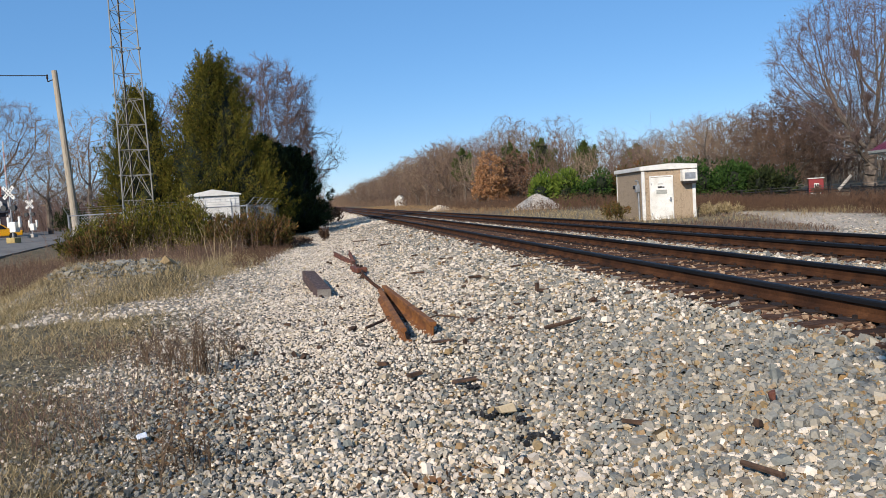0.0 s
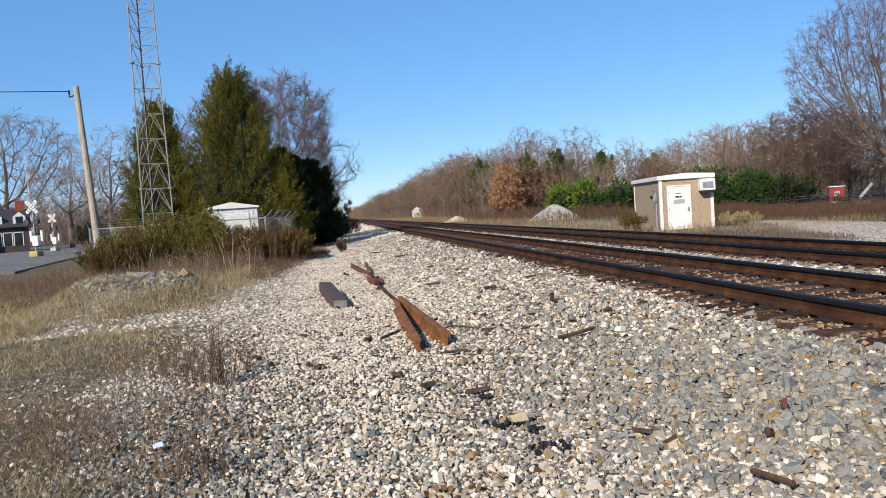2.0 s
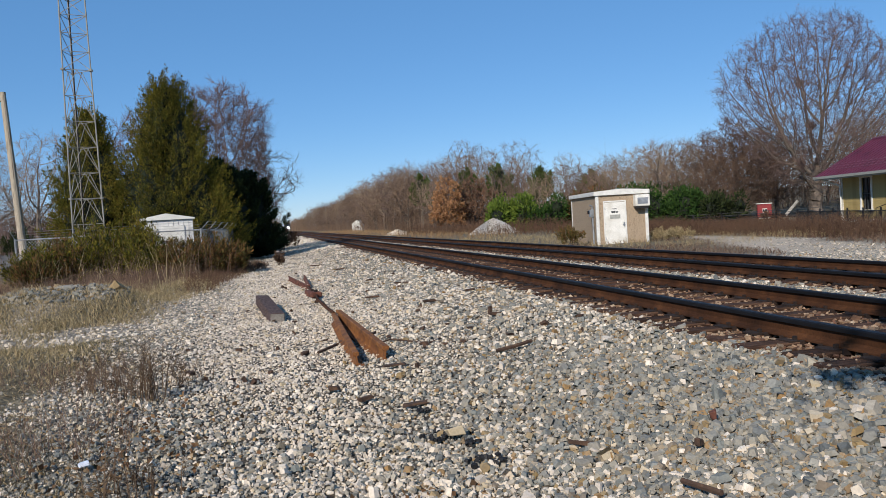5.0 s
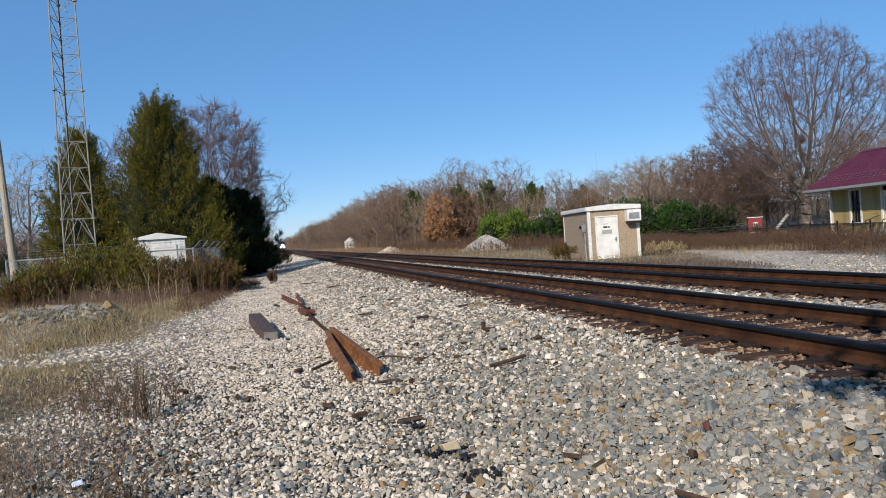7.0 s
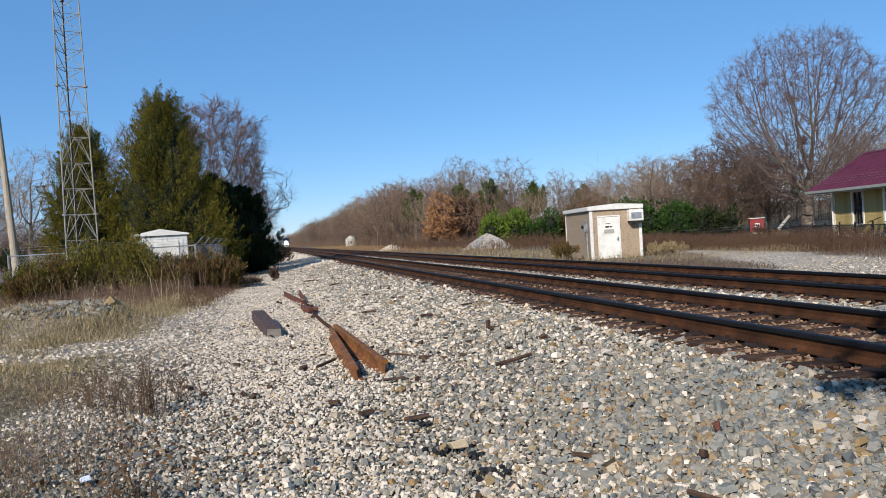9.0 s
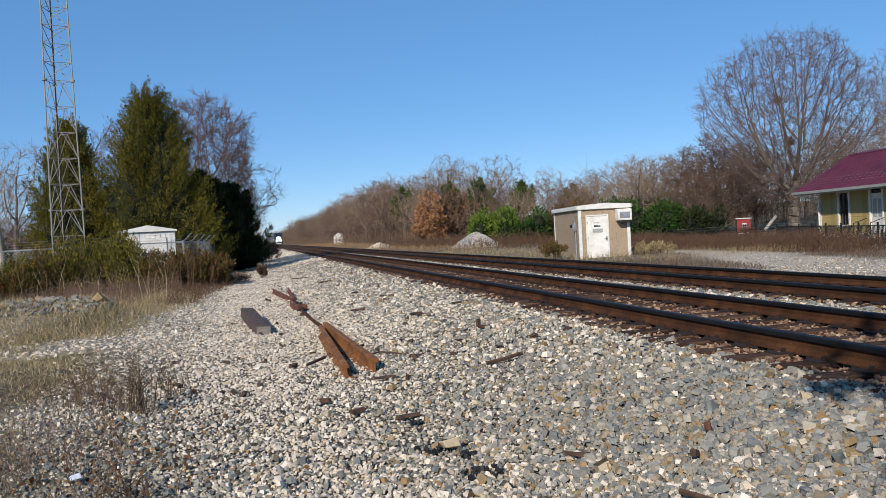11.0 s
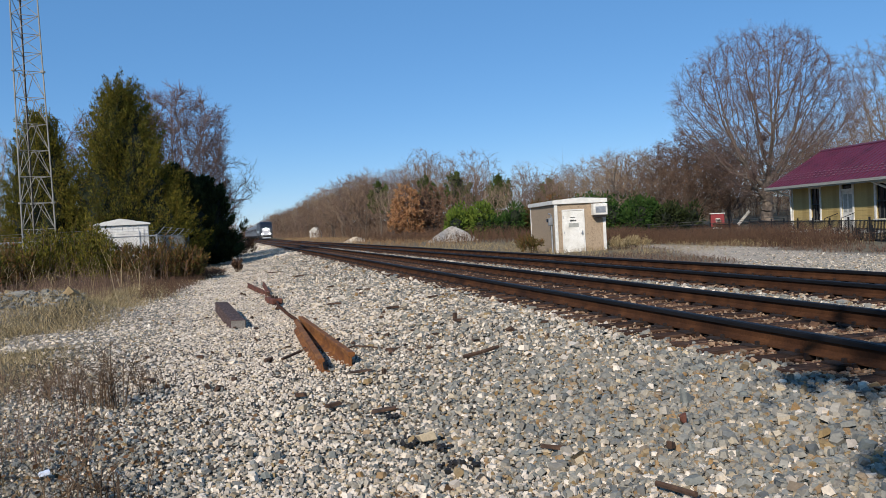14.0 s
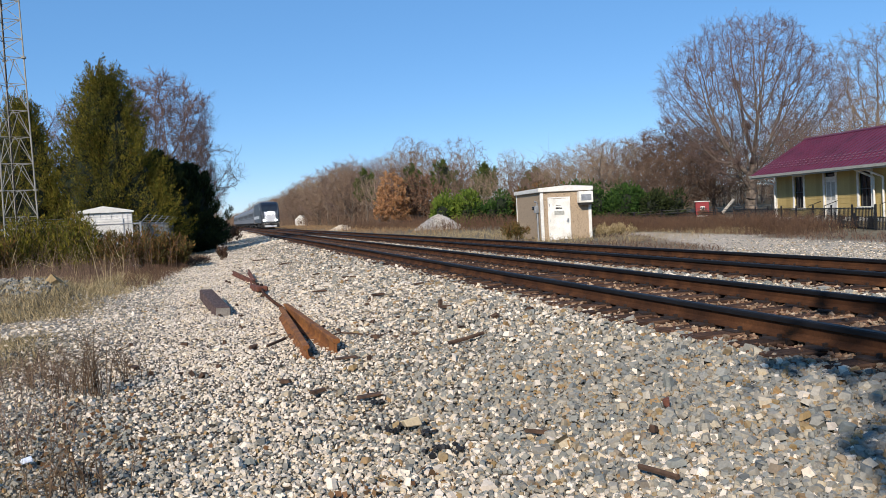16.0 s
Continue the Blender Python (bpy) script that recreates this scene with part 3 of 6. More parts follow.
def build_track(mid, label):
    track = thing("railway_track", label, "track", group="parallel railway tracks")
    for side in (-1, 1):
        x = mid + side * 0.7525
        rail = part("rail", Build().prism(rail_profile(x), -60, 1200), M_RAIL, track, "rusty brown steel rail")
        z = RAIL_TOP - 0.168
        part("rail_head", Build().prism([(x - 0.038, z + 0.124), (x + 0.038, z + 0.124), (x + 0.038, z + 0.157), (x + 0.03, z + 0.1685), (x - 0.03, z + 0.1685), (x - 0.038, z + 0.157)], -60, 1200), M_TREAD, rail, "dark polished rail head")
    ys = np.arange(1.0, 1.0 + 0.52 * 150, 0.52)
    plates, clips, far = Build(), Build(), Build()
    for k, y in enumerate(ys):
        ob = new("tie", TIE_MESHES[k % 4])
        ob.parent = track
        ob.matrix_basis = pose(mid + random.uniform(-0.06, 0.06), y + random.uniform(-0.03, 0.03), TIE_TOP + random.uniform(-0.012, 0.006), 0, 0, random.uniform(-1.2, 1.2))
        for side in (-1, 1):
            x = mid + side * 0.7525
            plates.box(x, y, TIE_TOP + 0.008, 0.36, 0.19, 0.016)
            for s in (-1, 1):
                plates.box(x + s * 0.09, y + 0.05 * s, TIE_TOP + 0.03, 0.03, 0.03, 0.04)
                if y < 50:
                    clips.box(x, y + s * 0.145, TIE_TOP + 0.0, 0.2, 0.025, 0.05)
                    clips.box(x + 0.085, y + s * 0.145, TIE_TOP + 0.035, 0.03, 0.035, 0.05)
    for y in np.arange(ys[-1] + 0.52, 260, 0.52):
        far.box(mid + random.uniform(-0.05, 0.05), y, TIE_TOP - 0.05, 2.6, 0.225, 0.1)
    part("tie_plate_iron", plates, M_PLATE, track, "dark iron tie plates and spikes")["kind"] = "stuff"
    part("anchor_iron", clips, M_PLATE, track, "small dark rail anchors")["kind"] = "stuff"
    part("distant_ties", far, M_TIE, track, "weathered brown ties far down the line")["kind"] = "stuff"
    return track


build_track(NEAR_X, "rusty steel rails on weathered wooden ties in ballast")
build_track(FAR_X, "second line of rusty rails on wooden ties")


# ---- plants ----
def tubes(segs, sides=3):
    """Tapered twigs and limbs from rows of start, end and two radii."""
    s = np.asarray(segs, float)
    p, q, r0, r1 = s[:, 0:3], s[:, 3:6], s[:, 6], s[:, 7]
    d = q - p
    d /= np.maximum(np.linalg.norm(d, axis=1, keepdims=True), 1e-6)
    ref = np.where(np.abs(d[:, 2:3]) > 0.9, [[1.0, 0, 0]], [[0, 0, 1.0]])
    a = np.cross(d, ref)
    a /= np.linalg.norm(a, axis=1, keepdims=True)
    b = np.cross(d, a)
    n = len(s)
    v = np.zeros((n, 2 * sides, 3))
    for i in range(sides):
        w = 2 * math.pi * i / sides
        off = a * math.cos(w) + b * math.sin(w)
        v[:, i] = p + off * r0[:, None]
        v[:, sides + i] = q + off * r1[:, None]
    f = np.array([(i, (i + 1) % sides, sides + (i + 1) % sides, sides + i) for i in range(sides)])
    f = f[None] + (np.arange(n) * 2 * sides)[:, None, None]
    return v.reshape(-1, 3), f.reshape(-1, 4)


def spikes(segs, sides=3):
    """Twigs that run out to a point, from the same rows."""
    v, f = tubes(segs, sides)
    n = len(segs)
    v = v.reshape(n, 2 * sides, 3)
    tip = v[:, sides:].mean(1, keepdims=True)
    v = np.concatenate([v[:, :sides], tip], 1)
    f = np.array([(i, (i + 1) % sides, sides) for i in range(sides)])
    return v.reshape(-1, 3), (f[None] + (np.arange(n) * (sides + 1))[:, None, None]).reshape(-1, 3)


def reach(seed, tall, wide, low, n, step, bulge=(0.5, 0.5), rise=0.25, hollow=0.42, lean=0.0, uneven=0.15):
    """A bare crown that grows from the trunk towards points spread through its outline: nodes, parents and growth directions."""
    r = np.random.default_rng(seed)
    a, b = bulge
    peak = (a / (a + b)) ** a * (b / (a + b)) ** b
    h = r.uniform(0, 1, n * 6)
    prof = h ** a * (1 - h) ** b / peak
    keep = np.nonzero(r.uniform(0, 1, len(h)) < prof ** 2)[0][:n]
    h, prof = h[keep], prof[keep]
    ang = r.uniform(0, 6.283, len(h))
    ph = r.uniform(0, 6.283, 3)
    rad = wide * prof * r.uniform(0, 1, len(h)) ** hollow * (1 + uneven * np.sin(3 * ang + ph[0] + 5 * h) + uneven * np.sin(2 * ang + ph[1] - 7 * h))
    z = low + h * (tall - low)
    aim = np.stack([np.cos(ang) * rad + lean * z, np.sin(ang) * rad, z], -1)
    top = low + 0.12 * (tall - low)
    k = max(3, int(top / step))
    nodes = [np.array([lean * top * i / k, 0.0, top * i / k - 0.2]) + (r.normal(0, 0.04, 3) if i else 0) for i in range(k + 1)]
    nodes = np.array(nodes)
    parent = np.arange(-1, k)
    way = np.tile([0.0, 0, 1], (k + 1, 1))
    d = np.linalg.norm(aim[:, None] - nodes[None], axis=2)
    near, dist = d.argmin(1), d.min(1)
    for _ in range(160):
        if len(aim) < 3:
            break
        v = aim - nodes[near]
        v /= np.maximum(np.linalg.norm(v, axis=1, keepdims=True), 1e-6)
        who, inv = np.unique(near, return_inverse=True)
        g = np.zeros((len(who), 3))
        np.add.at(g, inv, v)
        g /= np.maximum(np.linalg.norm(g, axis=1, keepdims=True), 1e-6)
        g = g + way[who] * 0.45 + np.array([0, 0, rise]) + r.normal(0, 0.13, g.shape)
        g /= np.linalg.norm(g, axis=1, keepdims=True)
        fresh = nodes[who] + g * step * r.uniform(0.75, 1.2, (len(who), 1))
        base = len(nodes)
        nodes, parent, way = np.concatenate([nodes, fresh]), np.concatenate([parent, who]), np.concatenate([way, g])
        d = np.linalg.norm(aim[:, None] - fresh[None], axis=2)
        closer = d.min(1) < dist
        near = np.where(closer, d.argmin(1) + base, near)
        dist = np.minimum(dist, d.min(1))
        stay = (dist > step * 1.25) & (r.uniform(0, 1, len(dist)) > 0.008)
        aim, near, dist = aim[stay], near[stay], dist[stay]
    return nodes, parent, way


def crown_tree(seed, tall, wide, label, twigs, m=None, low=2.0, n=700, step=0.5, tip=0.012, trunk=0.3, sprays=2, twig_len=0.8, leaves=None, leaf_n=0, leaf_size=0.12, twig_r=0.011, subs=2, **how):
    """A bare tree with a trunk, limbs that thin towards the outline, and fine twigs."""
    r = np.random.default_rng(seed + 500)
    nodes, parent, way = reach(seed, tall, wide, low, n, step, **how)
    k = len(nodes)
    power = np.zeros(k)
    kids = np.bincount(parent[1:], minlength=k)
    power[kids == 0] = 1.0
    for i in range(k - 1, 0, -1):
        power[parent[i]] += power[i]
    thick = tip * power ** (math.log(trunk / tip) / math.log(max(power[0], 2)))
    i = np.arange(1, k)
    start = np.minimum(thick[parent[i]], thick[i] * 1.35)
    rows = np.concatenate([nodes[parent[i]], nodes[i], start[:, None], thick[i][:, None]], 1)
    stout = thick[i] > tip * 3.2
    thin = np.nonzero(thick < tip * 2.4)[0]
    pick = np.repeat(thin, sprays)
    d = way[pick] + r.normal(0, 0.55, (len(pick), 3)) + np.array([0, 0, 0.12])
    d /= np.linalg.norm(d, axis=1, keepdims=True)
    p = nodes[pick]
    q = p + d * (twig_len * r.uniform(0.4, 1.2, (len(pick), 1)))
    fine = np.concatenate([p, q, np.full((len(pick), 1), twig_r), np.full((len(pick), 1), 0.002)], 1)
    for _ in range(subs):
        p2 = p + (q - p) * r.uniform(0.15, 0.8, (len(p), 1))
        d2 = d + r.normal(0, 0.6, d.shape)
        d2 /= np.linalg.norm(d2, axis=1, keepdims=True)
        q2 = p2 + d2 * (twig_len * r.uniform(0.3, 0.75, (len(p), 1)))
        fine = np.concatenate([fine, np.concatenate([p2, q2, np.full((len(p), 1), twig_r * 0.8), np.full((len(p), 1), 0.002)], 1)])
    ob = thing("tree", label, "tree", m)
    for name, (v, f), mat in (("trunk", tubes(rows[stout], 6), M_BARK), ("crown", tubes(rows[~stout], 3), twigs), ("twig_mass", spikes(fine), twigs)):
        o = new(name, raw_mesh(name, v, f, mat))
        o.parent = ob
        if name != "trunk":
            o["kind"] = "stuff"
    if leaves:
        at = r.integers(0, len(fine), leaf_n)
        v, f = leaf_cards(fine[at, 3:6] + r.normal(0, 0.08, (leaf_n, 3)), leaf_size)
        o = tagged(new("foliage", raw_mesh("foliage", v, f, leaves)), kind="stuff")
        o.parent = ob
    return ob


def leaf_cards(c, size, aim=None, long=1.0, slim=0.4):
    """Small four-cornered leaves or sprays round the points given."""
    n = len(c)
    u = RNG.normal(size=(n, 3)) if aim is None else aim + RNG.normal(0, 0.35, (n, 3))
    u /= np.linalg.norm(u, axis=1, keepdims=True)
    w = np.cross(u, RNG.normal(size=(n, 3)))
    w /= np.linalg.norm(w, axis=1, keepdims=True)
    s = size * RNG.uniform(0.55, 1.35, (n, 1))
    v = np.stack([c - w * s * 0.12, c + u * s * 0.45 * long - w * s * slim, c + u * s * long, c + u * s * 0.5 * long + w * s * slim], 1)
    f = np.arange(4)[None] + (np.arange(n) * 4)[:, None]
    return v.reshape(-1, 3), f


def plumes(r, base, tip_at, n, fat, size, slim=0.13):
    """Feathery upswept sprays round axes that run from base to tip."""
    k = len(base)
    lay = np.repeat(np.arange(k), n)
    t = r.uniform(0, 1, len(lay))
    axis = tip_at - base
    length = np.linalg.norm(axis, axis=1, keepdims=True)
    unit = axis / np.maximum(length, 1e-6)
    off = r.normal(size=(len(lay), 3))
    off -= (off * unit[lay]).sum(1, keepdims=True) * unit[lay]
    off /= np.maximum(np.linalg.norm(off, axis=1, keepdims=True), 1e-6)
    girth = fat[lay] * (1.02 - t) ** 0.7 * np.clip(0.35 + 2.2 * t, 0, 1) * r.uniform(0.25, 1.0, len(lay))
    c = base[lay] + axis[lay] * t[:, None] + off * girth[:, None]
    return leaf_cards(c, size, unit[lay] * 0.9 + off * 0.7 + np.array([0, 0, 0.25]), 1.3, slim)


def conifer(label, tall, wide, n, mat, m, seed, low=0.05, taper=0.85, size=0.34, core=0.72, category="tree"):
    """A dense evergreen: a trunk and a ragged crown of upswept plumes."""
    r = np.random.default_rng(seed)
    ob = thing("evergreen_tree", label, category, m)
    part("trunk", Build().beam((0, 0, -0.2), (0, 0, tall * 0.95), tall * 0.022, 0.02, 8), M_BARK, ob)
    lob = r.uniform(0, 6.28, 8)

    def env(h, a):
        body = np.clip(1 - h ** 1.25, 0, 1) ** taper * np.clip(h / 0.1, 0.6, 1)
        rag = 1 + 0.13 * np.sin(3 * a + lob[0] + 7 * h) + 0.11 * np.sin(5 * a + lob[1] - 13 * h) + 0.09 * np.sin(19 * h + lob[2] + 2 * a)
        return wide * body * rag
    k = n // 90
    h = low + (0.95 - low) * r.uniform(0, 1, k) ** 1.2
    a = r.uniform(0, 6.28, k)
    out = np.stack([np.cos(a), np.sin(a), np.zeros(k)], -1)
    size_k = r.uniform(0.7, 1.6, k) * tall / 9
    rad = env(h, a) * r.uniform(0.72, 1.04, k)
    climb = r.uniform(0.35, 1.1, k) + 1.1 * h
    way = out + np.stack([r.normal(0, 0.25, k), r.normal(0, 0.25, k), climb], -1)
    way /= np.linalg.norm(way, axis=1, keepdims=True)
    mid = out * rad[:, None] + np.stack([0 * h, 0 * h, h * tall], -1)
    base, tip_at = mid - way * (0.75 * size_k)[:, None], mid + way * (0.5 * size_k)[:, None]
    # a few leaders stand up from the crown
    lead = 9
    w = r.uniform(0, 6.28, lead)
    up = np.stack([np.cos(w) * 0.05 * wide, np.sin(w) * 0.05 * wide, tall * r.uniform(0.86, 0.95, lead)], -1)
    base = np.concatenate([base, up])
    tip_at = np.concatenate([tip_at, up + np.stack([np.cos(w) * 0.12, np.sin(w) * 0.12, r.uniform(0.04, 0.12, lead) * tall], -1)])
    fat = np.concatenate([0.17 * size_k, np.full(lead, 0.16)])
    v, f = plumes(r, base, tip_at, 90, fat, size)
    new("crown", raw_mesh("crown", v, f, mat)).parent = ob
    # dark core added behind the plumes, painted as the crown's inner shade
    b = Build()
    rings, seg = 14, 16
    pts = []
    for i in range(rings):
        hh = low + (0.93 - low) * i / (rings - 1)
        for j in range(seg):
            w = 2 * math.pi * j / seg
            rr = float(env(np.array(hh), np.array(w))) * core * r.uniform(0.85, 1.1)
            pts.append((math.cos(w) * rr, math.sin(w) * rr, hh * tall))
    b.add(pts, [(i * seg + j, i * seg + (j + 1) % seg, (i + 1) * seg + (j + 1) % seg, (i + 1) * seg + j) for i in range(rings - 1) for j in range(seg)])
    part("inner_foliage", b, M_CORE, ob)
    return ob


def clump(name, label, category, mat, blobs, n, size, m=None, lift=0.4, core=True, group=""):
    """A leafy shrub or hedge: sprays over several uneven lobes (x, y, z, rx, ry, rz)."""
    ob = thing(name, label, category, m, group)
    bl = np.asarray(blobs, float)
    pick = RNG.integers(0, len(bl), n)
    d = RNG.normal(size=(n, 3))
    d /= np.linalg.norm(d, axis=1, keepdims=True)
    rad = RNG.uniform(0.55, 1.12, (n, 1)) ** 0.6
    c = bl[pick, :3] + d * bl[pick, 3:] * rad
    ok = c[:, 2] > 0.02
    v, f = leaf_cards(c[ok], size, d[ok] + np.array([0, 0, lift]), 1.3, 0.28)
    new("foliage", raw_mesh("foliage", v, f, mat)).parent = ob
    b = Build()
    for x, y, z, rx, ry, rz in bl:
        # lobe cores round the stems are near-black, inner shade put into colour
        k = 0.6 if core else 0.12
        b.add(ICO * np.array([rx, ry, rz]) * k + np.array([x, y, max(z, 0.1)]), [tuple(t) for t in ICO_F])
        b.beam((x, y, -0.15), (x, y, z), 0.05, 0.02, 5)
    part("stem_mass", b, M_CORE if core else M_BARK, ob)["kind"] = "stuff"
    return ob


def stalks(n, x, y, z, tall, lean=0.25, width=0.004, forks=0):
    """Thin upright stems: rows for tubes()."""
    dx, dy = RNG.normal(0, lean, n) * tall, RNG.normal(0, lean, n) * tall
    m1 = np.stack([x + dx * 0.35, y + dy * 0.35, z + tall * 0.55], -1)
    top = np.stack([x + dx, y + dy, z + tall], -1)
    low = np.stack([x, y, z - 0.02], -1)
    rows = [np.concatenate([low, m1, np.full((n, 1), 1.0) * width, np.full((n, 1), 0.8) * width], 1),
            np.concatenate([m1, top, np.full((n, 1), 0.8) * width, np.full((n, 1), 0.3) * width], 1)]
    for _ in range(forks):
        k = RNG.uniform(0.2, 0.95, (n, 1))
        s = low + (top - low) * k
        e = s + np.stack([RNG.normal(0, 0.22, n) * tall, RNG.normal(0, 0.22, n) * tall, RNG.uniform(0.08, 0.3, n) * tall], -1)
        rows.append(np.concatenate([s, e, np.full((n, 1), 0.6) * width, np.full((n, 1), 0.2) * width], 1))
    return np.concatenate(rows)


def blades(n, x, y, z, tall, width=0.006, lean=0.6):
    """Grass blades, one slim triangle each."""
    a = RNG.uniform(0, 6.28, n)
    w = np.stack([np.cos(a), np.sin(a), 0 * a], -1) * width
    low = np.stack([x, y, z - 0.01], -1)
    top = low + np.stack([RNG.normal(0, lean, n) * tall, RNG.normal(0, lean, n) * tall, tall], -1)
    v = np.stack([low - w, low + w, top], 1)
    return v.reshape(-1, 3), np.arange(3 * n).reshape(-1, 3)


# ---- the concrete signal house across the tracks ----
def build_shelter():
    W, L, T, Z0 = 2.5, 6.0, 2.45, -0.14
    ob = thing("signal_house", "small tan aggregate equipment hut with white door and roof", "hut", pose(15.42, 36.42, Z0, 0, 0, -10))
    for y in (0.05, L - 0.05):
        part("wall", Build().box(W / 2, y, T / 2, W - 0.2, 0.1, T), M_AGG, ob, "tan exposed-aggregate wall panel")
    for x in (0.05, W - 0.05):
        part("wall", Build().box(x, L / 2, T / 2, 0.1, L - 0.2, T), M_AGG, ob, "tan exposed-aggregate wall panel")
    for x in (0.05, W - 0.05):
        for y in (0.03, L - 0.05):
            part("corner_post", Build().box(x, y, T / 2, 0.15, 0.15, T), M_TRIM, ob, "cream painted corner post", 0.01)
    roof = Build().prism([(-0.12, T), (W + 0.12, T), (W + 0.12, T + 0.2), (W / 2, T + 0.29), (-0.12, T + 0.2)], -0.12, L + 0.12)
    part("roof", roof, M_TRIM, ob, "white roof with shallow ridge", 0.015)
    part("door_frame", Build().box(0.37, -0.01, 1.06, 0.06, 0.06, 2.12).box(1.43, -0.01, 1.06, 0.06, 0.06, 2.12).box(0.9, -0.01, 2.15, 1.12, 0.06, 0.06), M_TRIM, ob)
    door = part("door", Build().box(0.9, -0.02, 1.06, 1.0, 0.05, 2.08), M_WHITE, ob, "scuffed cream-white metal door", 0.006)
    part("handle", Build().box(1.32, -0.07, 1.02, 0.06, 0.06, 0.2).box(1.3, -0.09, 1.0, 0.12, 0.03, 0.03), M_GREY, door, "dark lever handle", 0.004)
    for z in (0.35, 1.05, 1.8):
        part("hinge", Build().beam((0.42, -0.055, z - 0.06), (0.42, -0.055, z + 0.06), 0.012, n=6), M_GREY, door)
    part("sign", Build().box(0.9, -0.05, 1.4, 0.5, 0.008, 0.2), M_SIGN, door, "faded grey notice plate")
    part("lettering", Build().box(0.82, -0.05, 1.63, 0.2, 0.006, 0.09).box(0.99, -0.05, 1.62, 0.1, 0.006, 0.07).box(0.86, -0.05, 1.78, 0.24, 0.006, 0.03), M_INK, door, "worn dark lettering")
    ac = part("air_conditioner", Build().box(2.17, -0.22, 2.12, 0.7, 0.44, 0.56), M_WHITE, ob, "white wall-mounted air conditioner", 0.02)
    part("grille", Build().box(2.17, -0.448, 2.1, 0.5, 0.012, 0.3), M_GREY, ac)
    # added dark slab: stands in for shade under the air conditioner
    part("bracket", Build().box(2.17, -0.2, 1.78, 0.6, 0.4, 0.1), M_UNDER, ac, "dark slab standing in for the shaded underside")
    part("conduit", Build().tube([(-0.06, 0.55, -0.05), (-0.06, 0.55, 1.5), (-0.06, 0.55, 1.75)], 0.05, 8), M_GREY, ob, "grey steel service conduit")
    meter = part("meter_box", Build().box(-0.12, 0.55, 1.62, 0.22, 0.24, 0.36), M_GREY, ob, "grey electric meter box", 0.015)
    part("meter_dial", Build().beam((-0.22, 0.55, 1.68), (-0.32, 0.55, 1.68), 0.09, 0.08, 12), M_GLASS, meter)
    part("weatherhead", Build().tube([(-0.06, 0.55, 1.8), (-0.08, 0.55, 1.98), (-0.2, 0.55, 2.02)], 0.045, 8), M_GREY, ob)
    part("base_slab", Build().box(W / 2, L / 2, -0.02, W + 0.3, L + 0.3, 0.16), M_CONC, ob, "concrete base slab", 0.01)
    return ob


build_shelter()


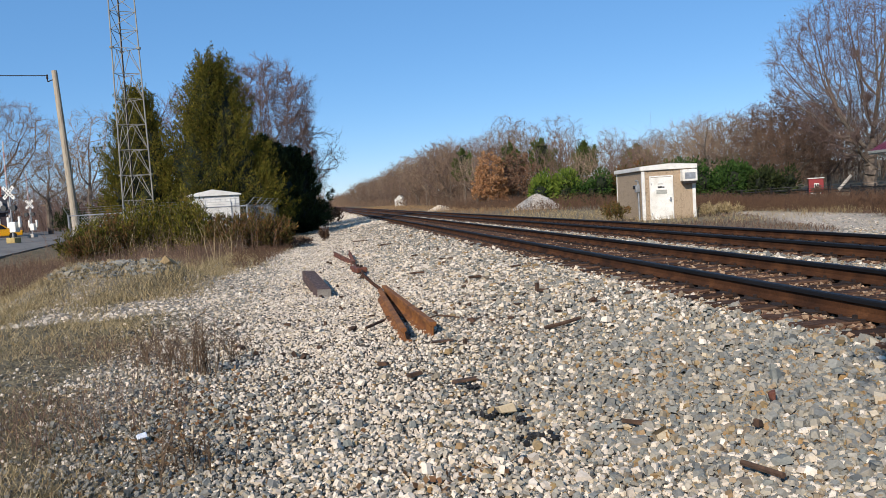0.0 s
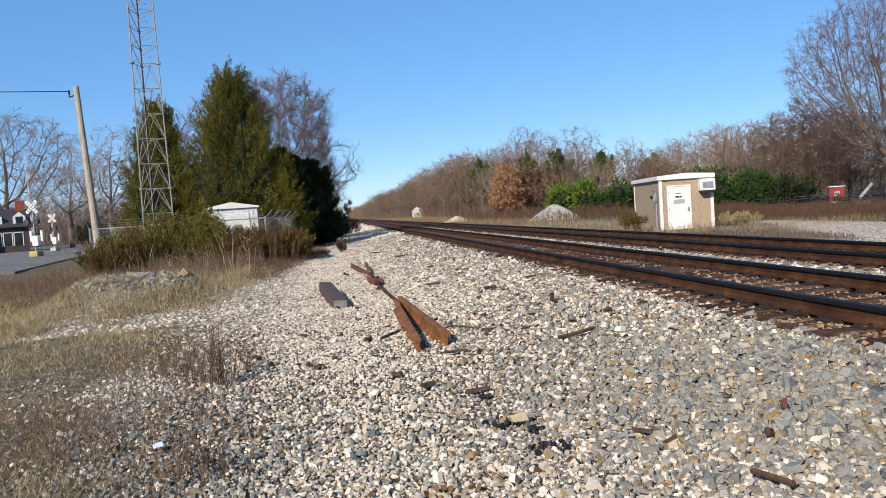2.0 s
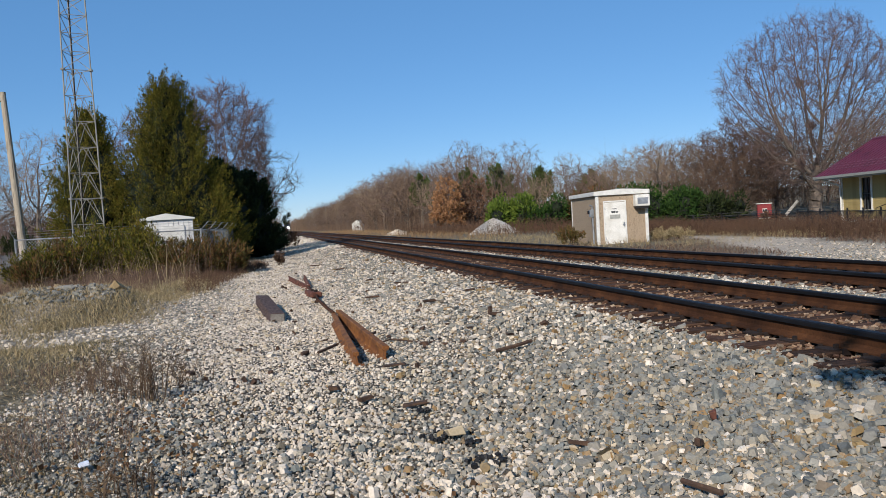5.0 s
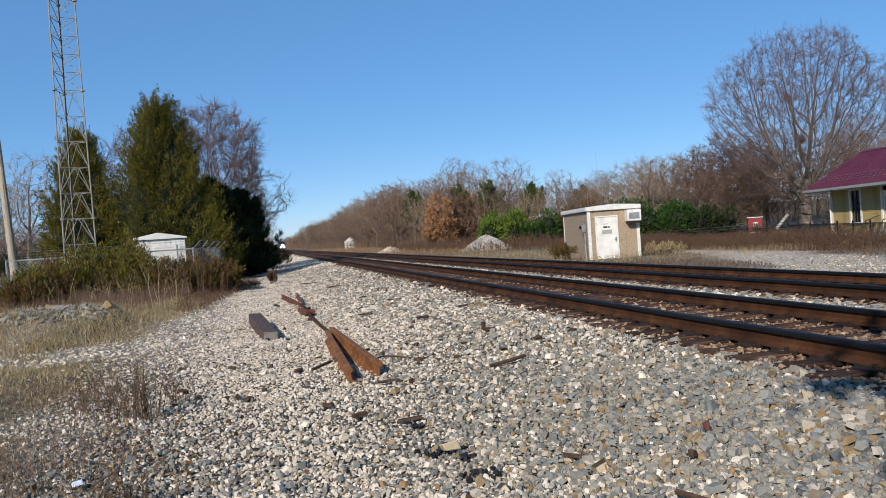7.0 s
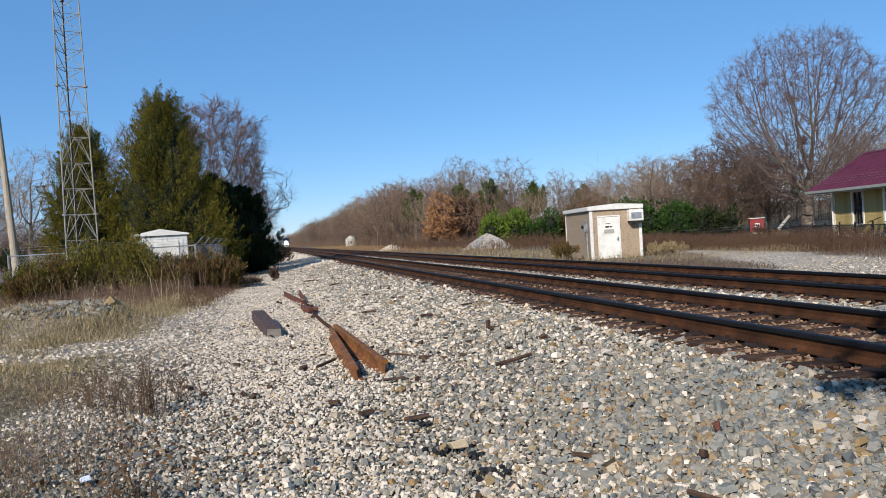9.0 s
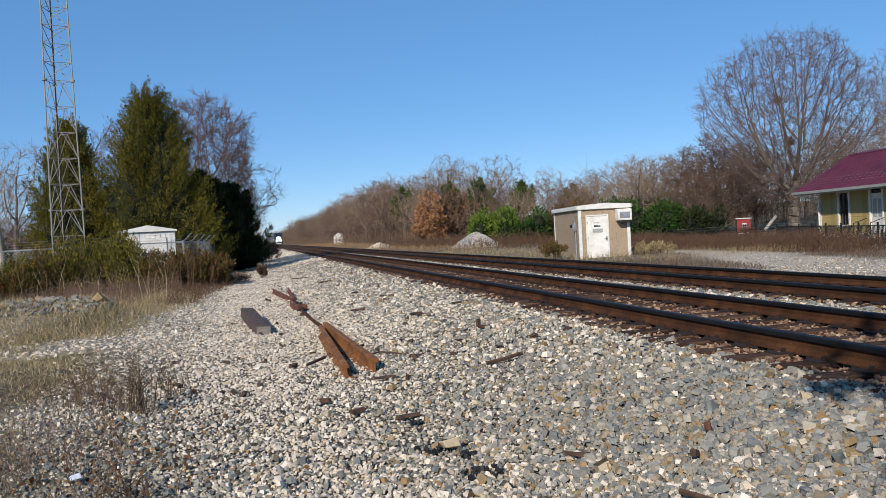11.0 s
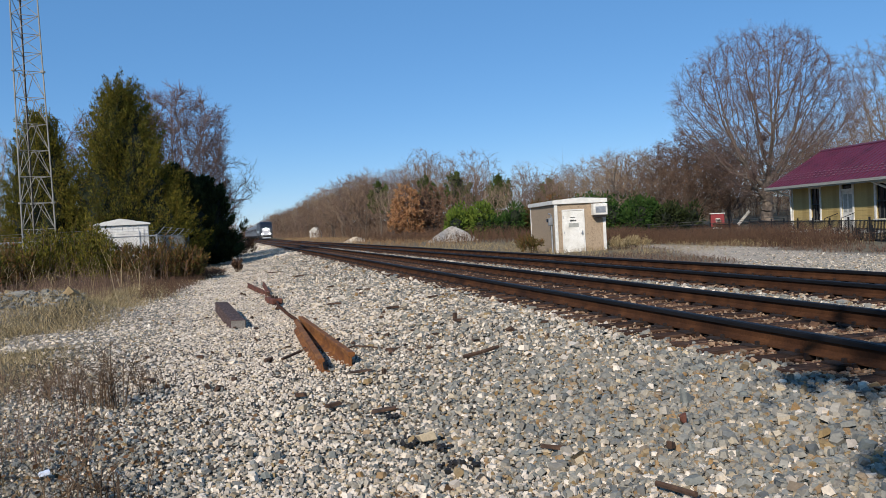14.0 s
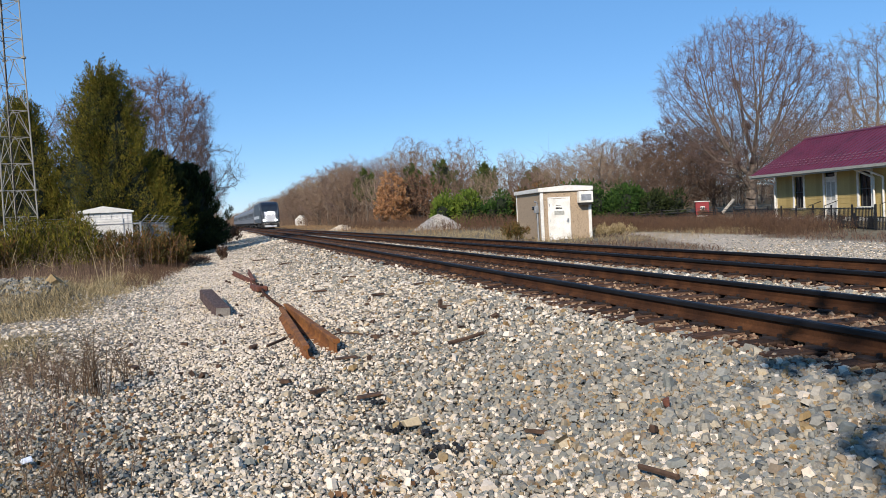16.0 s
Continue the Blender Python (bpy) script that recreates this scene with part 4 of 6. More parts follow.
# ---- the depot ----
def build_depot():
    """Local x runs along the wall away from its far corner, local y goes into the house."""
    az = radians(8)
    ax = Vector((-math.sin(az), -math.cos(az), 0))     # along the wall, towards the viewer
    ay = Vector((math.cos(az), -math.sin(az), 0))      # into the house
    corner = Vector((33.91, 42.48, 0.02))
    m = Matrix(((ax.x, ay.x, 0, corner.x), (ax.y, ay.y, 0, corner.y), (0, 0, 1, corner.z), (0, 0, 0, 1)))
    ob = thing("depot", "old yellow clapboard railway depot with plum-red metal roof", "station", m)
    L, D, T = 26.0, 5.7, 2.98
    openings = [(2.5, 0.95, 0.75, 2.6), (5.5, 1.0, 0.3, 2.95), (8.45, 1.0, 0.75, 2.6), (11.5, 1.0, 0.3, 2.95), (14.5, 1.0, 0.75, 2.6), (17.5, 1.0, 0.3, 2.95), (20.5, 1.0, 0.75, 2.6)]
    b, x = Build(), 0.0
    for c, w, z0, z1 in openings:
        b.box((x + c - w / 2) / 2, 0.06, T / 2, c - w / 2 - x, 0.12, T)
        b.box(c, 0.06, z0 / 2, w, 0.12, z0)
        b.box(c, 0.06, (z1 + T) / 2, w, 0.12, T - z1)
        x = c + w / 2
    b.box((x + L) / 2, 0.06, T / 2, L - x, 0.12, T)
    wall = part("front_wall", b, M_YELLOW, ob, "yellow clapboard front wall")
    end = Build().prism_x([(0.12, 0), (D, 0), (D, T), (D / 2, T + 1.75), (0.12, T)], 0, 0.12)
    part("end_wall", end, M_YELLOW, ob, "yellow gable end wall")
    part("end_wall", Build().prism_x([(0.12, 0), (D, 0), (D, T), (D / 2, T + 1.75), (0.12, T)], L - 0.12, L), M_YELLOW, ob)
    part("back_wall", Build().box(L / 2, D - 0.06, T / 2, L - 0.26, 0.12, T), M_YELLOW, ob)
    # clapboards stand proud of the wall one by one between the openings
    strip = {}
    k = 0
    for row in range(22):
        z = 0.1 + row * 0.14
        cuts, x = [], 0.02
        for c, w, z0, z1 in openings[:5]:
            if z0 - 0.12 < z < z1 + 0.1:
                cuts.append((x, c - w / 2 - 0.13))
                x = c + w / 2 + 0.13
        cuts.append((x, 16.0))
        for a, e in cuts:
            key = round(e - a, 3)
            if key not in strip:
                strip[key] = Build().prism_x([(0, 0), (0, 0.138), (-0.006, 0.138), (-0.022, 0.0)], 0, key).mesh("clapboard", M_YELLOW)
            if k < 160:
                o = new("clapboard", strip[key])
                o.parent = wall
                o.matrix_basis = pose(a, 0, z)
                k += 1
    for i, (c, w, z0, z1) in enumerate(openings):
        is_door = z0 < 0.5
        fr = Build().box(c - w / 2 - 0.06, -0.02, (z0 + z1) / 2, 0.13, 0.08, z1 - z0).box(c + w / 2 + 0.06, -0.02, (z0 + z1) / 2, 0.13, 0.08, z1 - z0)
        fr.box(c, -0.02, z1 + 0.07, w + 0.3, 0.09, 0.14)
        if not is_door:
            fr.box(c, -0.03, z0 - 0.05, w + 0.34, 0.14, 0.09)
            win = part("window", Build().box(c, 0.09, (z0 + z1) / 2, w, 0.02, z1 - z0), M_GLASS, ob, "tall dark sash window")
            part("window_frame", fr, M_TRIM, win, "white window casing", 0.006)
            part("glazing_bars", Build().box(c, 0.06, (z0 + z1) / 2, w, 0.04, 0.06).box(c, 0.06, (z0 + z1) / 2, 0.03, 0.04, z1 - z0), M_INK, win)
        else:
            dr = part("door", Build().box(c, 0.07, z0 + 1.03, w, 0.05, 2.06), M_TRIM, ob, "white panelled door with transom", 0.005)
            part("door_frame", fr.box(c, 0.0, z0 + 2.1, w, 0.08, 0.09), M_TRIM, dr, "", 0.006)
            part("transom", Build().box(c, 0.09, z0 + 2.36, w, 0.02, 0.5), M_GLASS, dr, "dark transom light")
            for s in (-1, 1):
                part("door_panel", Build().box(c + s * 0.22, 0.04, z0 + 1.35, 0.3, 0.03, 1.0), M_SIGN, dr)
            part("step", Build().box(c, -0.5, 0.1, 1.5, 0.9, 0.2).box(c, -0.3, 0.25, 1.4, 0.5, 0.1), M_CONC, ob, "concrete doorstep", 0.01)
            for side in (-0.75, 0.75):
                part("handrail", Build().tube([(c + side, -0.9, 0.2), (c + side, -0.9, 0.85), (c + side, -0.1, 1.1)], 0.02, 6), M_FENCE, ob, "black iron handrail")
    # roof with wide eaves
    ov, go = 1.0, 1.25
    ze = T - 0.2
    zr = ze + 2.2
    for s in (-1, 1):
        y0, y1 = (-ov, D / 2) if s < 0 else (D + ov, D / 2)
        slab = [(y0, ze), (y1, zr), (y1, zr + 0.1), (y0, ze + 0.1)]
        rf = part("roof_slope", Build().prism_x(slab, -go, L + go), M_ROOF, ob, "plum-red standing-seam metal roof")
        if s < 0:
            seams, guards = Build(), Build()
            for xx in np.arange(-go + 0.2, L + go, 0.42):
                seams.prism_x([(y0, ze + 0.1), (y1, zr + 0.1), (y1, zr + 0.13), (y0, ze + 0.13)], xx, xx + 0.025)
            part("seams", seams, M_ROOF, rf)["kind"] = "stuff"
            for row in range(3):
                t = 0.16 + 0.07 * row
                for xx in np.arange(-go + 0.3 + 0.2 * (row % 2), L, 0.42):
                    guards.box(xx, y0 + (y1 - y0) * t, ze + 0.16 + (zr - ze) * t, 0.16, 0.03, 0.05)
            part("snow_guards", guards, M_GUARD, rf, "rows of small pale snow guards")["kind"] = "stuff"
            part("gutter", Build().prism_x([(y0 - 0.12, ze + 0.1), (y0 - 0.1, ze - 0.05), (y0, ze - 0.05), (y0, ze + 0.1)], -go, L + go), M_SIGN, ob, "dull white eaves gutter")
            part("fascia", Build().box(L / 2, y0 + 0.03, ze - 0.06, L + 2 * go, 0.05, 0.14), M_SIGN, ob)
            part("soffit", Build().box(L / 2, -ov / 2, ze - 0.03, L + 2 * go - 0.05, ov - 0.05, 0.03), M_TRIM, ob, "pale eaves soffit")
    part("ridge_cap", Build().prism_x([(D / 2 - 0.15, zr + 0.06), (D / 2, zr + 0.16), (D / 2 + 0.15, zr + 0.06)], -go, L + go), M_ROOF, ob)
    part("rake_board", Build().prism_x([(-ov, ze - 0.1), (D / 2, zr - 0.1), (D + ov, ze - 0.1), (D + ov, ze + 0.06), (D / 2, zr + 0.06), (-ov, ze + 0.06)], -go - 0.02, -go + 0.05), M_TRIM, ob, "white rake board")
    part("corner_board", Build().box(0.07, -0.03, T / 2, 0.16, 0.05, T), M_TRIM, ob, "white corner board")
    part("baseboard", Build().box(L / 2, -0.035, 0.1, L, 0.06, 0.2), M_TRIM, ob)
    for xx in (0.1, 9.3, 10.0):
        part("downpipe", Build().tube([(xx - 0.9 if xx < 1 else xx - 0.6, -ov, ze), (xx, -0.15, ze - 0.55), (xx, -0.12, 0.05)], 0.055, 8), M_TRIM, ob, "white downpipe curving back from the eaves")
    return ob


build_depot()


# ---- the train ----
def wheelset(parent, y, gauge=1.5, r=0.5):
    """One axle with two wheels."""
    for s in (-1, 1):
        part("wheel", Build().beam((s * gauge / 2 - 0.06, y, r), (s * gauge / 2 + 0.06, y, r), r, r, 16), M_UNDER, parent)


def bogie(parent, y):
    b = part("bogie", Build().box(0, y, 0.62, 2.3, 3.6, 0.3).box(-1.05, y, 0.6, 0.2, 3.8, 0.5).box(1.05, y, 0.6, 0.2, 3.8, 0.5), M_UNDER, parent, "dark wheel truck", 0.03)
    for d in (-1.3, 1.3):
        wheelset(b, y + d)


def build_loco():
    """The front is at y = 0 and faces -y; z = 0 is the rail head."""
    ob = thing("locomotive", "grey passenger locomotive with white nose and lit headlights", "locomotive")
    w = 1.48
    prof = [(0.35, 0.75), (0.0, 1.0), (0.05, 2.35), (0.95, 3.55), (1.5, 4.1), (2.2, 4.28), (20.6, 4.28), (20.9, 4.1), (20.9, 0.95)]
    body = part("body", Build().prism_x(prof, -w, w), M_LOCO, ob, "slate-grey body shell", 0.22)
    nose = [(0.3, 0.95), (-0.03, 1.05), (0.015, 2.36), (0.35, 2.8), (0.6, 2.8), (0.6, 0.95)]
    part("nose", Build().prism_x(nose, -0.95, 0.95), M_NOSE, ob, "white painted nose", 0.12)
    cab = [(0.3, 2.68), (0.92, 3.6), (1.45, 4.14), (2.2, 4.32), (4.2, 4.32), (4.2, 2.68)]
    part("cab_band", Build().prism_x(cab, -w - 0.02, w + 0.02), M_LOCO_DARK, ob, "dark navy cab surround", 0.3)
    part("stripe", Build().box(-w - 0.005, 12.5, 1.9, 0.02, 16.5, 0.5).box(w + 0.005, 12.5, 1.9, 0.02, 16.5, 0.5), M_NOSE, ob, "pale side stripe")
    for s in (-1, 1):
        x = s * 0.68
        v = [(x - 0.52, 0.40, 2.85), (x + 0.52, 0.40, 2.85), (x + 0.48, 0.82, 3.5), (x - 0.48, 0.82, 3.5)]
        part("windscreen", Build().add(v + [(a, b + 0.12, c) for a, b, c in v], [(0, 1, 2, 3), (7, 6, 5, 4), (0, 4, 5, 1), (1, 5, 6, 2), (2, 6, 7, 3), (3, 7, 4, 0)]), M_WINDSCREEN, ob, "sky-lit windscreen pane")
        part("side_window", Build().box(s * (w + 0.02), 2.6, 3.2, 0.03, 0.9, 0.6), M_GLASS, ob)
        part("ditch_light", Build().beam((s * 0.95, -0.1, 1.35), (s * 0.95, 0.05, 1.35), 0.1, 0.1, 12), M_LIGHT, ob, "glowing ditch light")
    part("headlight", Build().beam((-0.16, -0.03, 2.5), (-0.16, 0.3, 2.5), 0.15, 0.15, 12).beam((0.16, -0.03, 2.5), (0.16, 0.3, 2.5), 0.15, 0.15, 12), M_LIGHT, ob, "glowing twin headlight")
    part("pilot", Build().prism_x([(-0.25, 0.2), (-0.3, 0.75), (0.3, 1.0), (0.3, 0.2)], -1.4, 1.4), M_UNDER, ob, "dark pilot plate", 0.04)
    part("pilot_stripe", Build().box(0, -0.32, 0.42, 1.9, 0.04, 0.28), M_NOSE, ob)
    part("coupler", Build().box(0, -0.55, 0.85, 0.3, 0.6, 0.3), M_UNDER, ob, "", 0.04)
    part("fuel_tank", Build().box(0, 10.5, 0.6, 2.6, 5.0, 0.75), M_UNDER, ob, "", 0.1)
    part("roof_fan", Build().beam((0, 15, 4.25), (0, 15, 4.4), 0.7, 0.7, 16).beam((0, 17, 4.25), (0, 17, 4.4), 0.7, 0.7, 16), M_UNDER, ob)
    bogie(ob, 4.2)
    bogie(ob, 16.8)
    return ob


def build_coach():
    ob = thing("passenger_coach", "silver fluted stainless passenger coach with dark windows", "railway coach", group="coaches of the train")
    half = [(0.0, 4.15), (0.7, 4.08), (1.2, 3.8), (1.5, 3.35), (1.56, 2.4), (1.56, 1.0), (1.4, 0.85)]
    prof = half + [(-x, z) for x, z in reversed(half[1:])]
    part("body", Build().prism(prof, 0, 25.4), M_STAINLESS, ob, "stainless steel body")
    for s in (-1, 1):
        for k in range(11):
            part("window", Build().box(s * 1.56, 3.0 + k * 1.95, 2.5, 0.03, 1.5, 0.75), M_GLASS_COACH, ob)
        part("stripe", Build().box(s * 1.565, 12.7, 1.9, 0.02, 25.0, 0.16), M_LOCO, ob)
    part("underframe", Build().box(0, 12.7, 0.75, 2.4, 14, 0.5), M_UNDER, ob)
    part("gangway", Build().box(0, -0.3, 2.3, 1.0, 0.6, 2.3).box(0, 25.7, 2.3, 1.0, 0.6, 2.3), M_UNDER, ob, "", 0.05)
    bogie(ob, 3.5)
    bogie(ob, 21.9)
    return ob


loco = build_loco()
coach = build_coach()
coaches = [coach] + [copy_thing(coach, pose(0, 0, 0)) for _ in range(5)]


# ---- left side: fenced yard, tower, evergreens ----
def build_tower(x, y):
    ob = thing("lattice_tower", "tall grey steel lattice radio tower in the yard", "tower", pose(x, y, 0.0, 0, 0, 22))
    tall = 30.0

    def leg(k, z):
        r = np.interp(z, [0, tall], [0.80, 0.40])
        w = 2 * math.pi * k / 3 + radians(90)
        return Vector((r * math.cos(w), r * math.sin(w), z))
    zs = [0.0]
    while zs[-1] < tall:
        zs.append(zs[-1] + (1.16 if zs[-1] < 8.4 else 0.82))
    for k in range(3):
        part("leg", Build().tube([leg(k, z) for z in zs], 0.032, 8), M_TOWER, ob)
    for i, z in enumerate(zs[:-1]):
        rods = []
        for k in range(3):
            a, c = k, (k + 1) % 3
            rods.append((leg(a, z), leg(c, z)))
            mid = (leg(a, zs[i + 1]) + leg(c, zs[i + 1])) / 2
            if z < 8.4:
                rods += [(leg(a, z), mid), (leg(c, z), mid)]
            else:
                rods.append((leg(a, z), leg(c, zs[i + 1])))
        for p, q in rods:
            part("brace", Build().beam(p, q, 0.016, n=5), M_TOWER, ob)
        if i % 5 == 3:
            for k in range(3):
                p = leg(k, z)
                part("flange", Build().beam(p - Vector((0, 0, 0.04)), p + Vector((0, 0, 0.04)), 0.1, n=10), M_TOWER, ob)
    part("cable_run", Build().tube([leg(0, z) * 0.8 + Vector((0, 0, z * 0.2)) for z in zs], 0.03, 6), M_UNDER, ob, "dark feeder cable")
    return ob


build_tower(-8.27, 39.1)


def build_shed():
    ob = thing("equipment_shed", "white metal equipment shed with shallow gable roof", "shed", pose(-4.2, 34.1, 0, 0, 0, 8))
    W, D, T = 2.1, 2.6, 2.22
    part("wall", Build().box(0, D / 2, T / 2, W, D, T), M_SHED, ob, "white ribbed metal walls blotched by mildew and painted shade", 0.02)
    ribs = Build()
    for x in np.arange(-W / 2 + 0.1, W / 2, 0.2):
        ribs.box(x, -0.012, T / 2, 0.04, 0.024, T - 0.1)
    part("wall_ribs", ribs, M_SHED, ob)
    part("roof", Build().prism([(-W / 2 - 0.08, T), (W / 2 + 0.08, T), (W / 2 + 0.08, T + 0.06), (0, T + 0.27), (-W / 2 - 0.08, T + 0.06)], -0.1, D + 0.1), M_TRIM, ob, "white shallow gable roof", 0.01)
    door = part("door", Build().box(0.25, -0.03, 1.0, 0.9, 0.05, 1.95), M_TRIM, ob, "", 0.01)
    part("handle", Build().box(0.6, -0.08, 1.0, 0.03, 0.05, 0.14), M_GREY, door)
    return ob


build_shed()


def chain_fence(name, pts, label):
    ob = thing("chain_link_fence", label, "fence")
    tall = 1.75
    for k, (p, q) in enumerate(zip(pts[:-1], pts[1:])):
        p, q = Vector((*p, 0)), Vector((*q, 0))
        n = max(1, round((q - p).length / 2.6))
        for i in range(n + (k == len(pts) - 2)):
            c = p.lerp(q, i / n)
            post = part("post", Build().beam(c - Vector((0, 0, 0.2)), c + Vector((0, 0, tall + 0.06)), 0.045, n=8), M_GREY, ob)
            side = Vector(((q - p).y, -(q - p).x, 0)).normalized()
            part("barbed_wire_arm", Build().beam(c + Vector((0, 0, tall)), c + side * 0.3 + Vector((0, 0, tall + 0.32)), 0.018, n=5), M_GREY, post)
        part("top_rail", Build().beam(p + Vector((0, 0, tall)), q + Vector((0, 0, tall)), 0.025, n=6), M_GREY, ob)
        wires = Build()
        length = (q - p).length
        d = (q - p).normalized()
        for s in np.arange(-tall, length, 0.13):
            a0, a1 = max(s, 0), min(s + tall, length)
            if a1 > a0:
                wires.beam(p + d * a0 + Vector((0, 0, a0 - s)), p + d * a1 + Vector((0, 0, a1 - s)), 0.004, n=3)
                wires.beam(p + d * a0 + Vector((0, 0, tall - a0 + s)), p + d * a1 + Vector((0, 0, tall - a1 + s)), 0.004, n=3)
        side = Vector((d.y, -d.x, 0))
        for i in range(3):
            o = side * (0.1 + 0.1 * i) + Vector((0, 0, tall + 0.1 + 0.1 * i))
            wires.beam(p + o, q + o, 0.005, n=3)
        part("wire_mesh", wires, M_GREY, ob)
    return ob


chain_fence("yard", [(-10.1, 34.9), (-2.75, 32.9), (-2.2, 46.0)], "galvanised chain-link fence with barbed wire arms")

conifer("tall bushy cedar with olive-green foliage", 10.1, 3.45, 135000, M_CEDAR, pose(-5.15, 45.0, 0), 3, 0.03, 0.72, 0.115, 0.7)
conifer("smaller narrow cedar beside the tower", 8.5, 2.6, 80000, M_CEDAR, pose(-9.1, 44.8, 0), 5, 0.03, 0.72, 0.115, 0.7)
# these two carry the big cedar's shade in their foliage colour
conifer("evergreen coloured dark for the shade of the cedars", 5.1, 2.3, 36000, M_CEDAR_DARK, pose(-1.5, 50.4, 0), 7, 0.02, 0.5, 0.2, 0.7)
conifer("evergreen crowding the yard fence, shade put in its colour", 5.6, 2.4, 36000, M_CEDAR_DARK, pose(-2.9, 48.2, 0), 9, 0.02, 0.5, 0.2, 0.7)
crown_tree(21, 11.6, 4.4, "bare purple-brown tree behind the cedars", M_TWIG_RED, pose(-3.4, 57, 0), 1.2, 2200, 0.32, 0.011, 0.16, 5, 0.75, subs=3, bulge=(0.4, 0.42), rise=0.3)
crown_tree(24, 9.6, 3.0, "bare twiggy tree crowding behind the cedars", M_TWIG_RED, pose(-7.4, 54, 0), 1.0, 1000, 0.34, 0.011, 0.14, 5, 0.75, subs=3, bulge=(0.4, 0.45), rise=0.35)
crown_tree(22, 7.4, 4.2, "bare slender tree leaning towards the tracks", M_TWIG, pose(-2.2, 60, 0), 1.6, 330, 0.42, 0.011, 0.13, 2, 0.9, bulge=(0.7, 0.4), rise=0.12, lean=0.16)

# ---- right side woods ----
VARIANTS = []
for k, (sd, tw, lab, wd, lo, shape) in enumerate([(31, M_TWIG, "bare grey-brown woodland tree", 3.6, 2.5, (0.5, 0.5)), (32, M_TWIG_PALE, "bare pale-limbed woodland tree", 3.0, 2.0, (0.7, 0.4)), (33, M_TWIG_RED, "bare reddish-brown woodland tree", 4.2, 1.5, (0.45, 0.55)), (34, M_TWIG, "bare many-stemmed woodland tree", 4.6, 1.2, (0.5, 0.45)), (35, M_TWIG_PALE, "tall bare woodland tree with pale twigs", 2.6, 3.5, (0.6, 0.5)), (36, M_WEED, "brown bare tree with dense twigs", 4.0, 1.0, (0.4, 0.5))]):
    t = crown_tree(sd, 12.0, wd, lab, tw, pose(0, 0, 0), lo, 420, 0.6, 0.018, 0.14, 3, 1.1, twig_r=0.016, bulge=shape, rise=0.3)
    t["group"] = "trees of the wood"
    VARIANTS.append(t)
LINE = [(21, 520), (23, 400), (24.5, 300), (25.5, 220), (26.5, 165), (29, 128), (34, 110), (42, 98), (50, 88), (58, 78), (70, 66), (88, 54)]
rr = random.Random(5)
first = set()
spots = []
for (x0, y0), (x1, y1) in zip(LINE[:-1], LINE[1:]):
    n = max(4, int(math.hypot(x1 - x0, y1 - y0) / (9.0 if y0 > 230 else 5.5)))
    for i in range(n):
        t = (i + rr.uniform(0, 1)) / n
        x, y = x0 + (x1 - x0) * t, y0 + (y1 - y0) * t
        for row in range(3):
            spots.append((x + row * rr.uniform(4, 9) + rr.uniform(-1.5, 1.5), y + row * rr.uniform(1, 5) + rr.uniform(-2, 2), row))
for i, (x, y, row) in enumerate(spots):
    tall = (0.98 + 0.12 * row) * rr.uniform(0.75, 1.08) * (np.interp(y, [60, 100, 115, 140, 170, 230, 520], [0.76, 0.7, 0.7, 0.92, 1.24, 1.14, 1.0]))
    src = VARIANTS[(i * 5 + i // 7) % 6]
    m = pose(x, y, float(height(x, y)) - 0.1, 0, 0, rr.uniform(0, 360))
    ob = src if src.name not in first else copy_thing(src, m)
    first.add(src.name)
    ob.matrix_basis = m @ Matrix.Diagonal((tall * rr.uniform(0.85, 1.25), tall * rr.uniform(0.85, 1.25), tall, 1))


def undergrowth():
    """Saplings, vines and brush that close the foot of the wood."""
    seg = [math.hypot(x1 - x0, y1 - y0) ** 0.75 for (x0, y0), (x1, y1) in zip(LINE[:-1], LINE[1:])]
    n = 9000
    pick = RNG.choice(len(seg), n, p=np.array(seg) / sum(seg))
    p = np.array(LINE, float)
    t = RNG.uniform(0, 1, n)
    x = p[pick, 0] + (p[pick + 1, 0] - p[pick, 0]) * t
    y = p[pick, 1] + (p[pick + 1, 1] - p[pick, 1]) * t
    back = RNG.uniform(0, 1, n) ** 1.3 * 22 - 2.5
    x, y = x + back * 0.85, y + back * 0.5
    tall = RNG.uniform(1.2, 3.2, n) + np.clip(back, 0, 20) * RNG.uniform(0.05, 0.42, n)
    half = RNG.uniform(0, 1, n) < 0.5
    for sel, mat, label in ((half, M_TWIG, "tangled grey-brown brush under the trees"), (~half, M_WEED, "russet saplings and vines at the wood's foot")):
        v, f = tubes(stalks(int(sel.sum()), x[sel], y[sel], height(x[sel], y[sel]), tall[sel], 0.2, 0.022, 4), 3)
        stuff("woodland_brush", v, f, mat, label, "undergrowth")


undergrowth()


# ---- things lying in the ballast ----
def gz(x, y):
    return float(height(x, y))


